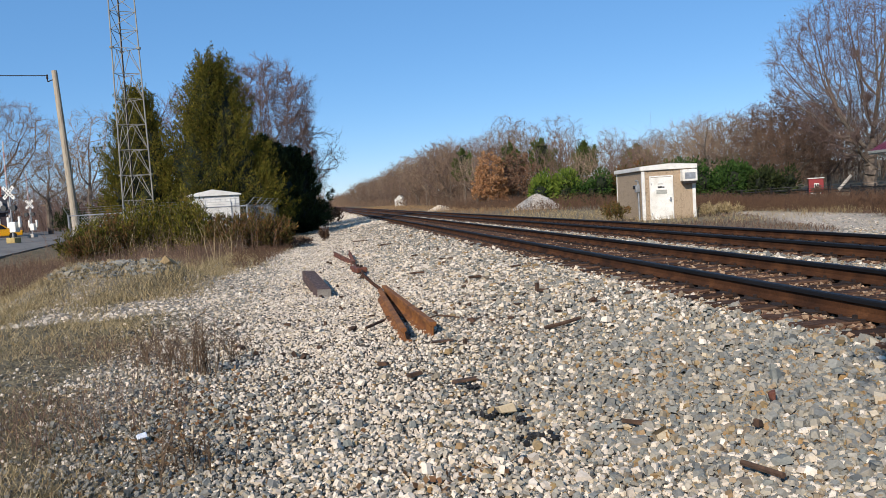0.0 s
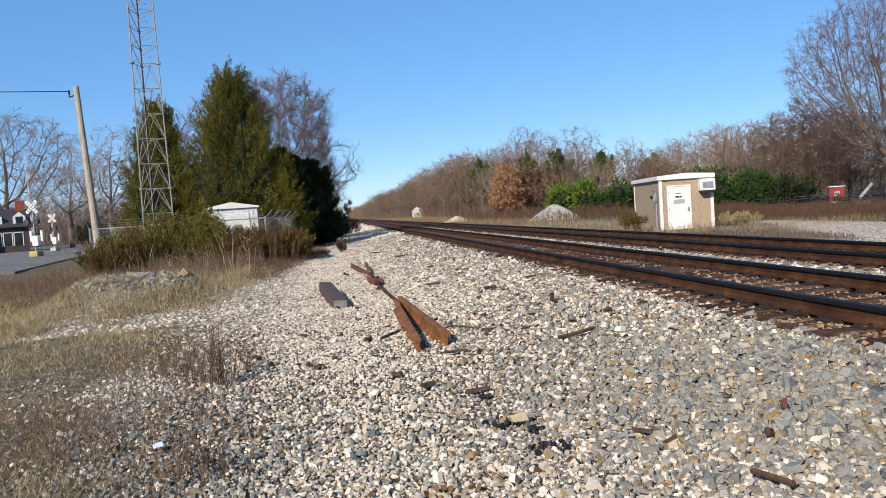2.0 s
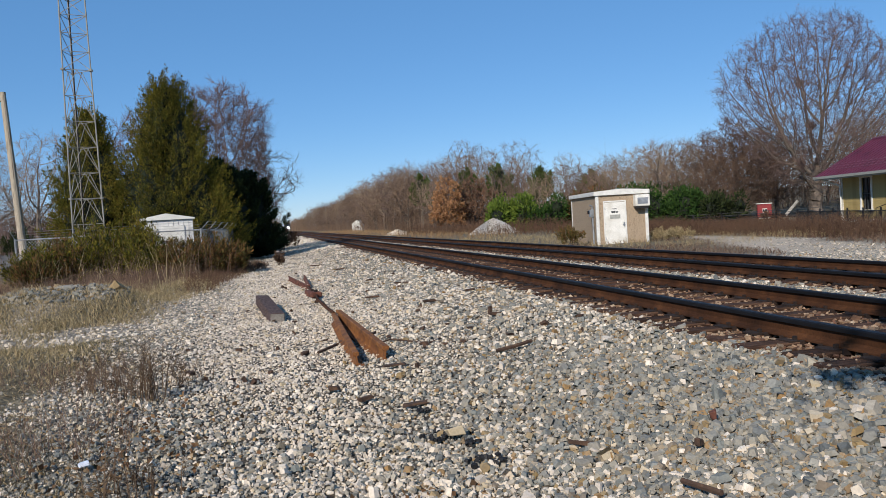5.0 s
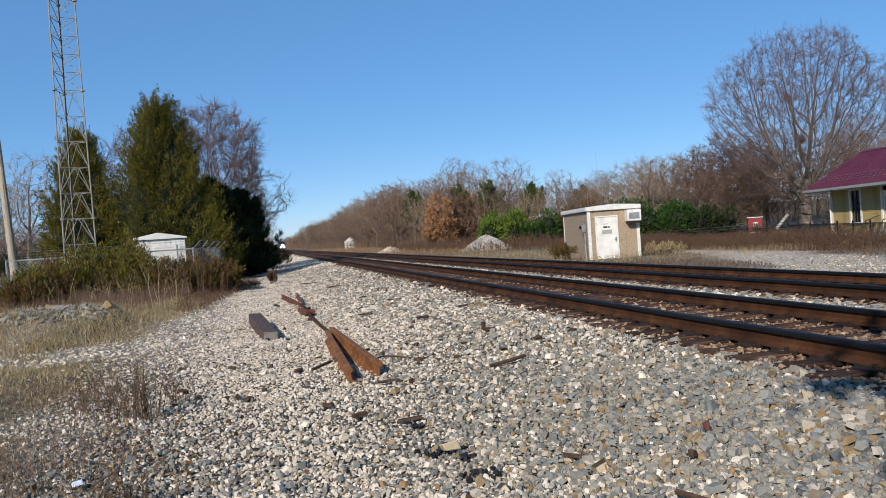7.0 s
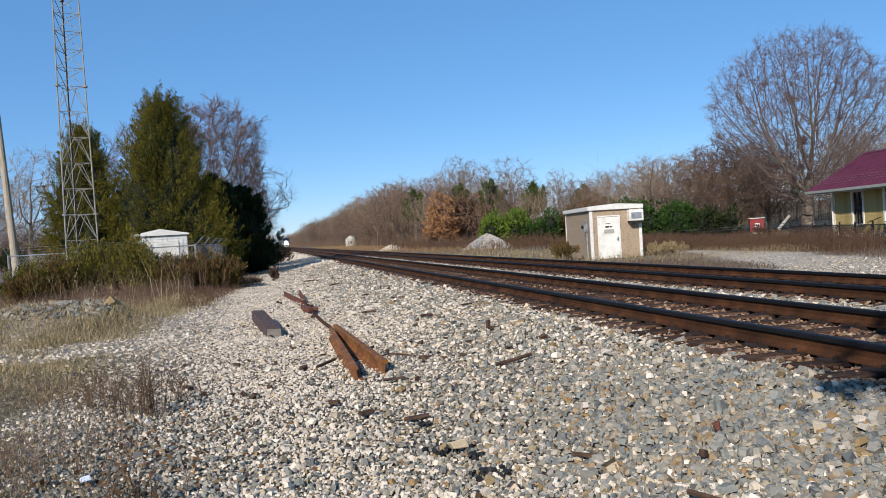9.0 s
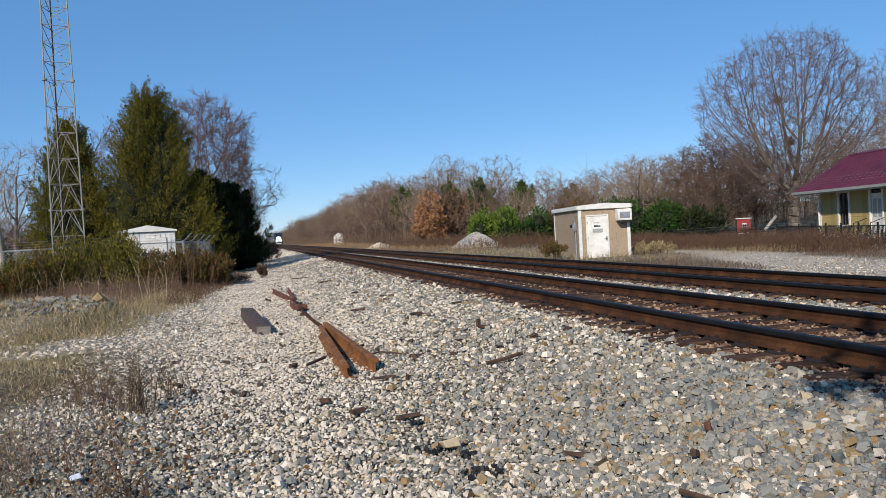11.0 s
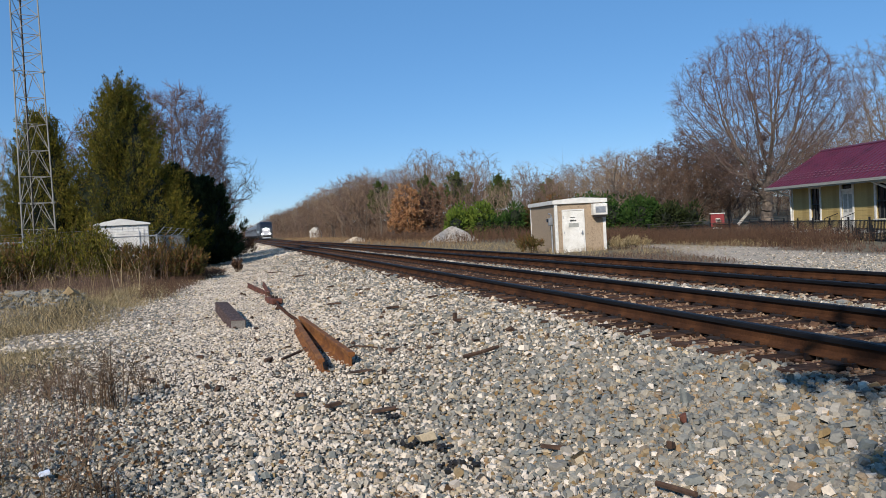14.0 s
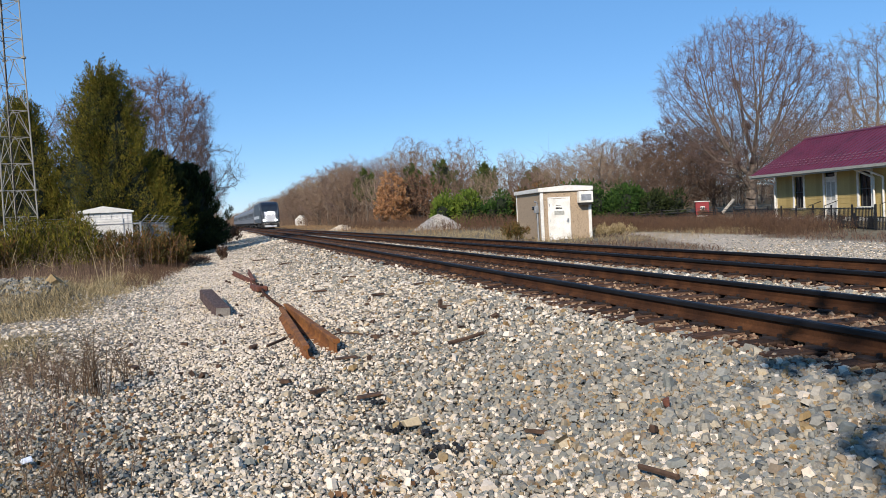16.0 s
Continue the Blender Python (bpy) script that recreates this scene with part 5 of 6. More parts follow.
def rail_piece(pts, mat, label, roll=0.0, size=1.0):
    """A length of scrap rail from one end to the other."""
    p, q = Vector(pts[0]), Vector(pts[1])
    half = [(0.07, 0.0), (0.07, 0.012), (0.022, 0.032), (0.009, 0.05), (0.009, 0.118), (0.034, 0.128), (0.036, 0.158), (0.03, 0.168)]
    prof = [(a * size, b * size) for a, b in half] + [(-a * size, b * size) for a, b in reversed(half)]
    d = q - p
    yaw = math.degrees(math.atan2(-d.x, d.y))
    pitch = math.degrees(math.atan2(d.z, math.hypot(d.x, d.y)))
    ob = tagged(new("scrap_rail", Build().prism(prof, 0, d.length).mesh("scrap_rail", mat, 0.003)), label, "rail", "scrap rails")
    ob.matrix_basis = Matrix.Translation(p) @ Euler((radians(pitch), radians(roll), radians(yaw)), "XYZ").to_matrix().to_4x4()
    return ob


# the forked scrap: two heavy pieces meeting in a point, then thinner rods beyond
rail_piece([(1.18, 8.85, 0.0), (0.97, 12.9, 0.03)], M_RUST, "orange rusty scrap rail lying in the ballast", 5, 1.15)
rail_piece([(0.87, 8.75, 0.0), (0.92, 12.7, 0.03)], M_RUST, "brown rusty scrap rail resting beside another", -8, 1.0)
rail_piece([(0.8, 20.4, 0.0), (0.42, 24.4, 0.03)], M_RUST_DARK, "rusty switch-rail end half sunk in stones", 0, 0.72)
rail_piece([(0.86, 20.6, 0.0), (0.86, 24.2, 0.06)], M_RUST_DARK, "short rusty rail forking from another", 0, 0.66)
tagged(part("steel_rod", Build().tube([(0.95, 13.3, 0.12), (0.9, 14.6, 0.1), (0.84, 16.6, 0.1), (0.88, 17.6, 0.08), (0.82, 19.2, 0.1), (0.8, 20.8, 0.08)], 0.03, 8), M_RAIL), "bent dark steel rod linking the scrap rails", "rod")
cl = thing("joint_clamp", "lumpy rusty clamp on the steel rod", "clamp", pose(0.84, 17.9, 0.06, 0, 0, 12))
part("clamp_block", Build().box(0, 0, 0.03, 0.24, 0.5, 0.12), M_RUST_DARK, cl, "", 0.02)
part("clamp_block", Build().box(0.05, 0.55, 0.03, 0.16, 0.4, 0.1), M_RUST_DARK, cl, "", 0.02)
for k in (-0.15, 0.15):
    part("bolt", Build().beam((0.0, k, 0.08), (0.0, k, 0.14), 0.035, n=6), M_PLATE, cl)

tie = thing("sawn_tie", "weathered grey-brown wooden tie with pale sawn end", "railway tie", pose(-0.125, 15.2, 0.07, 2, 3, 5.8))
part("timber", Build().box(0, 0, 0.03, 0.25, 2.9, 0.2), M_TIE_GREY, tie, "", 0.012)
part("end_grain", Build().box(0, -1.453, 0.03, 0.23, 0.006, 0.18), M_TIE_END, tie, "pale sawn end grain")

rs = random.Random(11)


def chip(name, x, y, w, l, h, turn, mat, label, cat):
    """A rough flake or block with uneven corners."""
    b = Build().box(0, 0, h / 2, w, l, h)
    b.v = [(a + rs.uniform(-0.2, 0.2) * w, c + rs.uniform(-0.12, 0.12) * l, z + rs.uniform(-0.2, 0.3) * h) for a, c, z in b.v]
    ob = tagged(new(name, b.mesh(name, mat, min(w, h) * 0.12)), label, cat)
    ob.matrix_basis = pose(x, y, gz(x, y) + 0.035, rs.uniform(-6, 6), rs.uniform(-6, 6), turn)
    return ob


def crumbs(x, y, rad, n, mat, label):
    """A patch of crumbled tar."""
    a, r = RNG.uniform(0, 6.28, n), rad * RNG.uniform(0, 1, n) ** 0.6
    px, py = x + np.cos(a) * r * 1.2, y + np.sin(a) * r
    s = RNG.uniform(0.03, 0.06, n)
    v, f = slabs(px, py, height(px, py) + 0.04, s)
    stuff("tar_crumbs", v, f, mat, label, "debris")


crumbs(1.12, 5.5, 0.12, 26, M_BLACK, "black crumbled tar on the stones")
crumbs(1.25, 5.2, 0.06, 16, M_BLACK, "bit of black tar on the stones")
crumbs(1.25, 4.75, 0.11, 24, M_BLACK, "black crumbled tar in the ballast")
crumbs(1.13, 6.3, 0.05, 12, M_BLACK, "dark crumbs beside a strip of bark")
chip("pale_block", 1.215, 5.4, 0.12, 0.09, 0.06, 10, M_STONE_LIGHT, "whitish flat stone amid black tar", "stone")
chip("bark_strip", 1.12, 6.5, 0.19, 0.06, 0.025, 4, M_STICK, "dark strip of bark on the ballast", "bark")
chip("bark_strip", 1.2, 8.22, 0.24, 0.07, 0.03, 14, M_STICK, "dark flat strip of wood on stones", "bark")
chip("dark_chunk", 2.33, 4.1, 0.05, 0.04, 0.06, 30, M_STICK, "small dark brown chunk among stones", "debris")
chip("rusty_chunk", 2.62, 4.42, 0.05, 0.04, 0.06, 70, M_RUST_DARK, "small rusty iron lump among stones", "debris")
chip("dark_chunk", 1.84, 4.62, 0.14, 0.03, 0.025, -30, M_STICK, "dark splinter of wood among stones", "debris")
chip("dark_stake", 2.85, 10.44, 0.05, 0.04, 0.11, 20, M_STICK, "small dark upright splinter in gravel", "debris")
for x, y, w, a in ((2.75, 17.5, 0.3, 5), (2.3, 19.8, 0.22, 30), (1.9, 15.9, 0.24, -10), (2.55, 13.2, 0.2, 20), (1.3, 10.9, 0.12, 60), (2.9, 10.4, 0.16, 0), (0.75, 6.9, 0.16, 25), (0.5, 7.4, 0.1, -10), (2.1, 26, 0.4, 5), (1.6, 31, 0.5, 0), (3.35, 13.6, 0.2, 15)):
    chip("wood_scrap", x, y, w, 0.05, 0.035, a, M_STICK, "small dark scrap of old tie wood", "debris")
for pts, r, label in (([(2.2, 7.85, 0.164), (2.39, 7.86, 0.19), (2.61, 7.94, 0.219)], 0.022, "reddish-brown broken stick on the ballast"),
                      ([(2.0, 3.68, 0.137), (2.03, 3.57, 0.142), (2.07, 3.43, 0.146)], 0.016, "dark broken twig lying on stones"),
                      ([(0.48, 9.6, 0.04), (0.72, 9.95, 0.06)], 0.018, "short dark stick beside the scrap rail")):
    tagged(part("stick", Build().tube([(a, b, c + 0.03) for a, b, c in pts], r, 6), M_STICK), label, "stick")
tagged(part("rusty_wire", Build().tube([(1.29, 10.0, 0.063), (1.43, 10.13, 0.074), (1.56, 9.85, 0.087), (1.73, 9.42, 0.105), (1.82, 9.33, 0.115), (1.96, 9.48, 0.133), (2.17, 9.62, 0.159)], 0.011, 6), M_STICK), "dark bent wire curling over the stones", "wire")
chip("litter", -1.29, 5.68, 0.06, 0.045, 0.03, 20, M_PAPER, "crumpled white scrap of paper in grass", "litter")

n = 300
x = np.concatenate([RNG.normal(-1.05, 0.35, n // 2), RNG.normal(0.8, 0.18, n // 6), RNG.normal(-0.9, 0.5, n - n // 2 - n // 6)])
y = np.concatenate([RNG.normal(5.7, 0.7, n // 2), RNG.normal(4.25, 0.12, n // 6), RNG.normal(7.0, 1.2, n - n // 2 - n // 6)])
v, f = leaf_cards(np.stack([x, y, height(x, y) + 0.03], -1), 0.045)
stuff("fallen_leaves", v, f, M_LEAFLITTER, "brown fallen leaves on gravel and grass", "leaves")

x, y = scatter(150, -1.2, 4.0, 8, 46, 1.2)
v, f = rubble(x, y, height(x, y) + 0.035, RNG.uniform(0.04, 0.1, 150))
stuff("dark_scraps", v, f, M_STICK, "dark scraps of bark and wood on the gravel", "debris")

# ---- grass and weeds ----


def meadow():
    n = 210000
    x, y = RNG.uniform(-11, 1.0, n), 3.0 * (34 / 3.0) ** RNG.uniform(0, 1, n)
    edge = turf_edge(y)
    bare = smooth01(0.1, 0.6, wave(x, y, 0.9, 8) + 0.4 * wave(x, y, 3.0, 9)) * (y < 17)
    dens = smooth01(0.3, -0.9, x - edge + 0.35 * wave(x, y, 1.5, 3)) * (1 - 0.85 * bare)
    dens = dens * (1 - 0.7 * np.exp(-((x + 4.2) / 0.8) ** 2 - ((y - 17.9) / 0.7) ** 2)) * (0.35 + 0.65 * smooth01(-0.6, 0.3, wave(x, y, 2.2, 15)))
    keep = RNG.uniform(0, 1, n) < dens
    x, y = x[keep], y[keep]
    k = len(x)
    tall = RNG.uniform(0.03, 0.09, k) * (1 + 1.0 * smooth01(7, 15, y)) * (0.6 + 0.8 * smooth01(-0.5, 0.8, wave(x, y, 0.8, 16)))
    v, f = blades(k, x, y, height(x, y), tall, (0.0016 + 0.0004 * y)[:, None], 0.8)
    stuff("dry_grass", v, f, M_STRAW, "short tan winter grass", "grass")
    # dark thin grass between the stones near the viewer
    n = 30000
    x, y = scatter(n, -4.6, -0.2, 3.0, 9.5, 1.2)
    keep = RNG.uniform(0, 1, n) < smooth01(0.8, -0.4, x - turf_edge(y) + 0.4 * wave(x, y, 1.5, 3)) * (0.2 + 0.8 * smooth01(-0.3, 0.5, wave(x, y, 2.0, 44))) * smooth01(8.5, 5.5, y)
    x, y = x[keep], y[keep]
    v, f = blades(len(x), x, y, height(x, y), RNG.uniform(0.04, 0.12, len(x)), 0.0024, 0.7)
    stuff("dull_grass", v, f, M_GRASS_DULL, "dull brown-green grass among the stones", "grass")
    # tall grass on the mound's flanks
    n = 26000
    x, y = RNG.uniform(-8.5, -1.9, n), RNG.uniform(15.0, 21.5, n)
    keep = RNG.uniform(0, 1, n) < np.clip(1.1 - 1.3 * np.exp(-((x + 4.1) / 0.9) ** 2 - ((y - 17.5) / 0.9) ** 2), 0, 1) * smooth01(-1.9, -3.0, x)
    x, y = x[keep], y[keep]
    v, f = blades(len(x), x, y, height(x, y), RNG.uniform(0.06, 0.17, len(x)), 0.006, 0.5)
    stuff("tall_dry_grass", v, f, M_STRAW, "straw-coloured grass round the mound", "grass")


meadow()


def brush(name, n, box, tall, mat, label, forks=3, width=0.006, lean=0.22, thin=None):
    x0, x1, y0, y1 = box
    x, y = RNG.uniform(x0, x1, n), RNG.uniform(y0, y1, n)
    if thin is not None:
        keep = thin(x, y)
        x, y = x[keep], y[keep]
    k = len(x)
    h = RNG.uniform(*tall, k) * (0.7 + 0.5 * smooth01(-0.8, 0.8, wave(x, y, 0.9, 21)))
    v, f = tubes(stalks(k, x, y, height(x, y), h, lean, width, forks), 3)
    stuff(name, v, f, mat, label, "weeds")


brush("dry_weeds", 3600, (-10.5, -1.0, 20.5, 30.5), (0.22, 0.7), M_WEED, "dead grey-brown weeds before the fence", 3, 0.005, 0.2, lambda x, y: (x < -2.2 - 0.16 * (30 - y) + 0.4 * wave(x, y, 1.0, 31)))
brush("russet_weeds", 3400, (-16, -5.0, 18.5, 31), (0.1, 0.3), M_WEED_RED, "low russet weeds in the ditch", 3, 0.008, 0.25)
brush("shrub_stems", 200, (-9.5, -1.4, 29.5, 32.0), (0.8, 1.7), M_WEED, "tall dead stems among the fence shrubs", 4, 0.006, 0.16)
brush("straw_stalks", 45, (-7.5, -2.6, 24, 30), (0.7, 1.3), M_STRAW, "tall pale broom-sedge stalks", 2, 0.006, 0.18)
brush("low_weeds", 1600, (-2.6, -0.2, 22, 36), (0.1, 0.35), M_WEED_RED, "low brown weeds along the gravel", 3, 0.006, 0.4, lambda x, y: x < turf_edge(y) + 0.3)
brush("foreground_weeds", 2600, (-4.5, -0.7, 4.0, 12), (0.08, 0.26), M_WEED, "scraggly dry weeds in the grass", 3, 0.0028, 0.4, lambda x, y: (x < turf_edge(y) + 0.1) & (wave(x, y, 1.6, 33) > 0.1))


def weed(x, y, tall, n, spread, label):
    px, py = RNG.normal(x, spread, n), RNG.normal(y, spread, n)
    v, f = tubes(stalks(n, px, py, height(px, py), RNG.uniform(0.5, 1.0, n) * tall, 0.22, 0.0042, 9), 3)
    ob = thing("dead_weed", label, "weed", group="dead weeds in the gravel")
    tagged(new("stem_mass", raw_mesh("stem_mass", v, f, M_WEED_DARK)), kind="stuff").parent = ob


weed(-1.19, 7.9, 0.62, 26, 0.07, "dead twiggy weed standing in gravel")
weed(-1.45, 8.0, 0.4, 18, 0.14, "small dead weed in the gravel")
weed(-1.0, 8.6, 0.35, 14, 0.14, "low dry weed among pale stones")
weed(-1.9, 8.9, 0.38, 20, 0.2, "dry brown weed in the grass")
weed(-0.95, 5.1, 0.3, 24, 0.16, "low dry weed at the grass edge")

# shrubs in front of the fence
def shrub(x, y, w, h, mat, label, n=3200, size=0.1, slim=0.13):
    """A ragged shrub of upright sprays on thin stems."""
    r = np.random.default_rng(int(abs(x) * 91 + y * 7))
    ob = thing("shrub", label, "shrub", pose(x, y, gz(x, y)), "ragged shrubs and brush")
    k = max(12, n // 55)
    a, u = r.uniform(0, 6.283, k), r.uniform(0, 1, k) ** 0.6
    out = np.stack([np.cos(a), np.sin(a), 0 * a], -1)
    low = out * (u * w * 0.42)[:, None] + np.stack([0 * a, 0 * a, h * r.uniform(0.05, 0.4, k)], -1)
    top = out * (u * w * 0.58)[:, None] + np.stack([r.normal(0, 0.08, k), r.normal(0, 0.08, k), h * r.uniform(0.55, 1.12, k) * (1.1 - 0.4 * u)], -1)
    top[:, 2] = np.maximum(top[:, 2], low[:, 2] + 0.1 * h)
    v, f = plumes(r, low, top, 60, r.uniform(0.07, 0.14, k) * w, size, slim)
    tagged(new("foliage", raw_mesh("foliage", v, f, mat)), kind="stuff").parent = ob
    foot = out * (u * w * 0.2)[:, None]
    rows = np.concatenate([foot - np.array([0, 0, 0.1]), top, np.full((k, 1), 0.012), np.full((k, 1), 0.003)], 1)
    v, f = tubes(rows, 3)
    tagged(new("stem_mass", raw_mesh("stem_mass", v, f, M_WEED_DARK)), kind="stuff").parent = ob
    return ob


for x, y, w, h, mat in ((-3.3, 31.0, 1.5, 1.25, M_SHRUB), (-2.3, 31.2, 1.4, 1.35, M_SHRUB), (-1.6, 31.6, 1.2, 1.05, M_SHRUB), (-4.6, 31.2, 1.4, 1.4, M_CEDAR), (-5.6, 31.6, 1.6, 1.5, M_CEDAR), (-6.5, 31.4, 1.7, 1.65, M_CEDAR), (-7.4, 31.0, 1.6, 1.3, M_SHRUB), (-8.3, 30.6, 1.5, 1.2, M_CEDAR), (-7.9, 28.9, 1.0, 0.9, M_SHRUB), (-5.0, 32.2, 0.8, 1.75, M_CEDAR)):
    shrub(x, y, w * 1.15, h * (1.4 if x < -4.2 else 1.1), mat, "ragged juniper shrub before the chain-link fence" if mat is M_CEDAR else "rusty-green shrub tangled with dead weeds", 5600, 0.115, 0.15)
shrub(0.7, 62.0, 2.2, 1.8, M_WEED_RED, "brown brush pile beside the line", 2400, 0.2)
shrub(0.25, 35.5, 0.4, 0.6, M_WEED_RED, "low brown weed clump on the gravel", 700, 0.1)
shrub(-0.8, 33.5, 0.9, 0.3, M_WEED, "low russet weeds in shade", 900, 0.1)
shrub(14.5, 37.6, 1.3, 1.0, M_SHRUB, "ragged olive shrub against the hut", 1600, 0.12)
shrub(18.9, 36.5, 1.2, 0.6, M_STRAW, "tuft of dry grass beside the hut", 1400, 0.12)
shrub(20.2, 37.0, 1.4, 0.55, M_STRAW, "tuft of tan grass by the lane", 1400, 0.12)

# ---- far left: road, crossing, pole, house ----
rd = Build()
for k in range(12):
    t0, t1 = k / 12, (k + 1) / 12
    ya, yb = 36 + 140 * t0 ** 1.5, 36 + 140 * t1 ** 1.5
    xa, xb = -13.6 - 0.16 * (ya - 36), -13.6 - 0.16 * (yb - 36)
    rd.add([(-90, ya, 0.17), (xa, ya, 0.17), (xb, yb, 0.17), (-90, yb, 0.17), (-90, ya, -0.3), (xa, ya, -0.3), (xb, yb, -0.3), (-90, yb, -0.3)], [(0, 1, 2, 3), (1, 5, 6, 2), (0, 4, 5, 1)])
tagged(part("road", rd, M_ASPHALT), "worn grey asphalt street", "road", kind="structure")

pole = thing("utility_pole", "bleached leaning wooden utility pole with one wire", "utility pole")
part("shaft", Build().beam((-11.85, 42.3, -0.3), (-12.28, 42.2, 8.95), 0.19, 0.13, 12), M_POLE, pole, "weathered tan timber shaft")
part("bracket", Build().tube([(-12.28, 42.2, 8.55), (-12.6, 42.1, 8.4), (-12.6, 42.1, 8.6)], 0.025, 6).beam((-12.6, 42.1, 8.55), (-12.6, 42.1, 8.75), 0.05, 0.04, 8), M_PLATE, pole, "dark insulator bracket")
part("cable", Build().tube([(-12.6 - 1.9 * k, 42.1 - 1.2 * k, 8.7 - 0.13 * k + 0.004 * k * k) for k in range(14)], 0.022, 6), M_INK, pole, "dark overhead cable")


def crossing_signal(x, y, z, turn, k):
    ob = thing("crossing_signal", "white railway crossing signal with raised gate arm", "crossing signal", pose(x, y, z, 0, 0, turn), "crossing signals")
    part("mast", Build().beam((0, 0, 0), (0, 0, 4.4), 0.07, 0.06, 10), M_GREY, ob)
    part("base", Build().box(0, 0, 0.2, 0.7, 0.7, 0.4), M_YELLOW if k else M_CONC, ob, "stubby base", 0.03)
    for s in (-1, 1):
        bl = Build().box(0, -0.1, 0, 1.2, 0.03, 0.24)
        c, w = math.cos(radians(45)), s * math.sin(radians(45))
        bl.v = [(a * c - h * w, b, a * w + h * c + 3.65) for a, b, h in bl.v]
        blade = part("crossbuck_blade", bl, M_TRIM, ob, "white crossbuck blade")
        ink = Build()
        for i in range(5):
            ink.box(-0.4 + 0.2 * i, -0.118, 0, 0.1, 0.004, 0.1)
        ink.v = [(a * c - h * w, b - 0.004 * s, a * w + h * c + 3.65) for a, b, h in ink.v]
        part("lettering", ink, M_INK, blade)
        part("lamp_hood", Build().beam((s * 0.38, -0.05, 2.55), (s * 0.38, -0.3, 2.55), 0.2, 0.22, 12), M_INK, ob, "black lamp hood")
    part("lamp_bar", Build().box(0, -0.05, 2.55, 0.8, 0.06, 0.06), M_GREY, ob)
    mech = part("gate_mechanism", Build().box(0.1, 0.1, 1.15, 0.5, 0.55, 0.75), M_WHITE, ob, "white gate mechanism box", 0.04)
    part("counterweight", Build().box(-0.35, 0.1, 1.5, 0.18, 0.2, 0.8).box(0.55, 0.1, 1.5, 0.18, 0.2, 0.8), M_WHITE, mech, "white counterweight arms", 0.03)
    arm = part("gate_arm", Build().box(-0.25, 0.12, 4.6, 0.1, 0.05, 5.6), M_ARM, ob, "raised gate arm with faded stripes")
    for i in range(5):
        part("stripe", Build().box(-0.25, 0.12, 2.4 + i * 1.0, 0.106, 0.056, 0.45), M_ARM_RED, arm)
    return ob


crossing_signal(-21.9, 62.2, 0.17, -18, 1)
far_signal = crossing_signal(-26.7, 80.7, 0.17, -18, 0)
far_signal.scale = (0.86, 0.86, 0.86)


def build_house():
    ob = thing("brick_house", "dark brick house with slate roof and white dormers", "house", pose(-42.5, 86.0, 0.1, 0, 0, 21))
    L, D, T = 11.0, 7.0, 2.7
    part("wall", Build().box(L / 2, D / 2, T / 2, L, D, T), M_HOUSE, ob, "dark brick walls")
    part("roof", Build().prism_x([(-0.4, T), (D + 0.4, T), (D / 2, T + 2.0)], -0.3, L + 0.3), M_SLATE, ob, "charcoal shingle roof")
    for x in (2.0, 5.0, 8.0, 10.2):
        d = part("dormer", Build().prism([(x - 0.6, T + 0.2), (x + 0.6, T + 0.2), (x + 0.6, T + 1.1), (x, T + 1.6), (x - 0.6, T + 1.1)], 0.35, 2.6), M_TRIM, ob, "white gabled dormer")
        part("pane", Build().box(x, 0.34, T + 0.75, 0.7, 0.03, 0.7), M_GLASS, d)
    for x in (0.9, 3.0, 5.2, 8.0, 9.0, 10.0):
        w = part("window", Build().box(x, -0.01, 1.45, 0.75, 0.06, 1.3), M_GLASS, ob, "dark window")
        part("window_frame", Build().box(x - 0.42, -0.03, 1.45, 0.08, 0.08, 1.4).box(x + 0.42, -0.03, 1.45, 0.08, 0.08, 1.4).box(x, -0.03, 2.14, 0.9, 0.08, 0.08), M_TRIM, w)
    part("porch_front", Build().box(6.6, -0.4, 1.25, 1.6, 0.8, 2.5), M_TRIM, ob, "white entrance porch", 0.03)
    part("chimney", Build().box(10.4, D / 2, T + 1.8, 0.9, 0.9, 2.2), M_BRICK_RED, ob, "red brick chimney", 0.02)
    return ob


build_house()

yc = thing("yellow_car", "yellow car driving along the street", "car")
part("body", Build().prism([(-2.2, 0.3), (2.2, 0.3), (2.25, 0.75), (1.2, 0.9), (0.6, 1.4), (-1.1, 1.42), (-1.7, 0.95), (-2.25, 0.85)], -0.85, 0.85), M_YCAR, yc, "yellow painted body", 0.06)
part("side_window", Build().prism([(-1.45, 0.95), (0.95, 0.95), (0.5, 1.34), (-1.05, 1.35)], -0.87, 0.87), M_GLASS, yc)
for x in (-1.4, 1.4):
    for s in (-1, 1):
        part("wheel", Build().beam((x, s * 0.65, 0.32), (x, s * 0.88, 0.32), 0.32, n=14), M_UNDER, yc)

# bare street trees
crown_tree(41, 9.6, 4.6, "bare forked street tree with spreading limbs", M_TWIG, pose(-29.5, 95, 0), 2.6, 520, 0.5, 0.014, 0.3, 4, 0.9, bulge=(0.6, 0.4), rise=0.15)
crown_tree(42, 17.0, 8.5, "tall bare spreading tree over the street", M_TWIG, pose(-39.5, 103.5, 0), 3.0, 1300, 0.6, 0.018, 0.45, 5, 1.1, bulge=(0.6, 0.4), rise=0.18)
crown_tree(43, 11.4, 4.2, "bare tree with rising limbs behind the yard", M_TWIG_PALE, pose(-20.6, 78, 0), 2.5, 340, 0.5, 0.013, 0.24, 4, 0.8, bulge=(0.7, 0.4), rise=0.35)
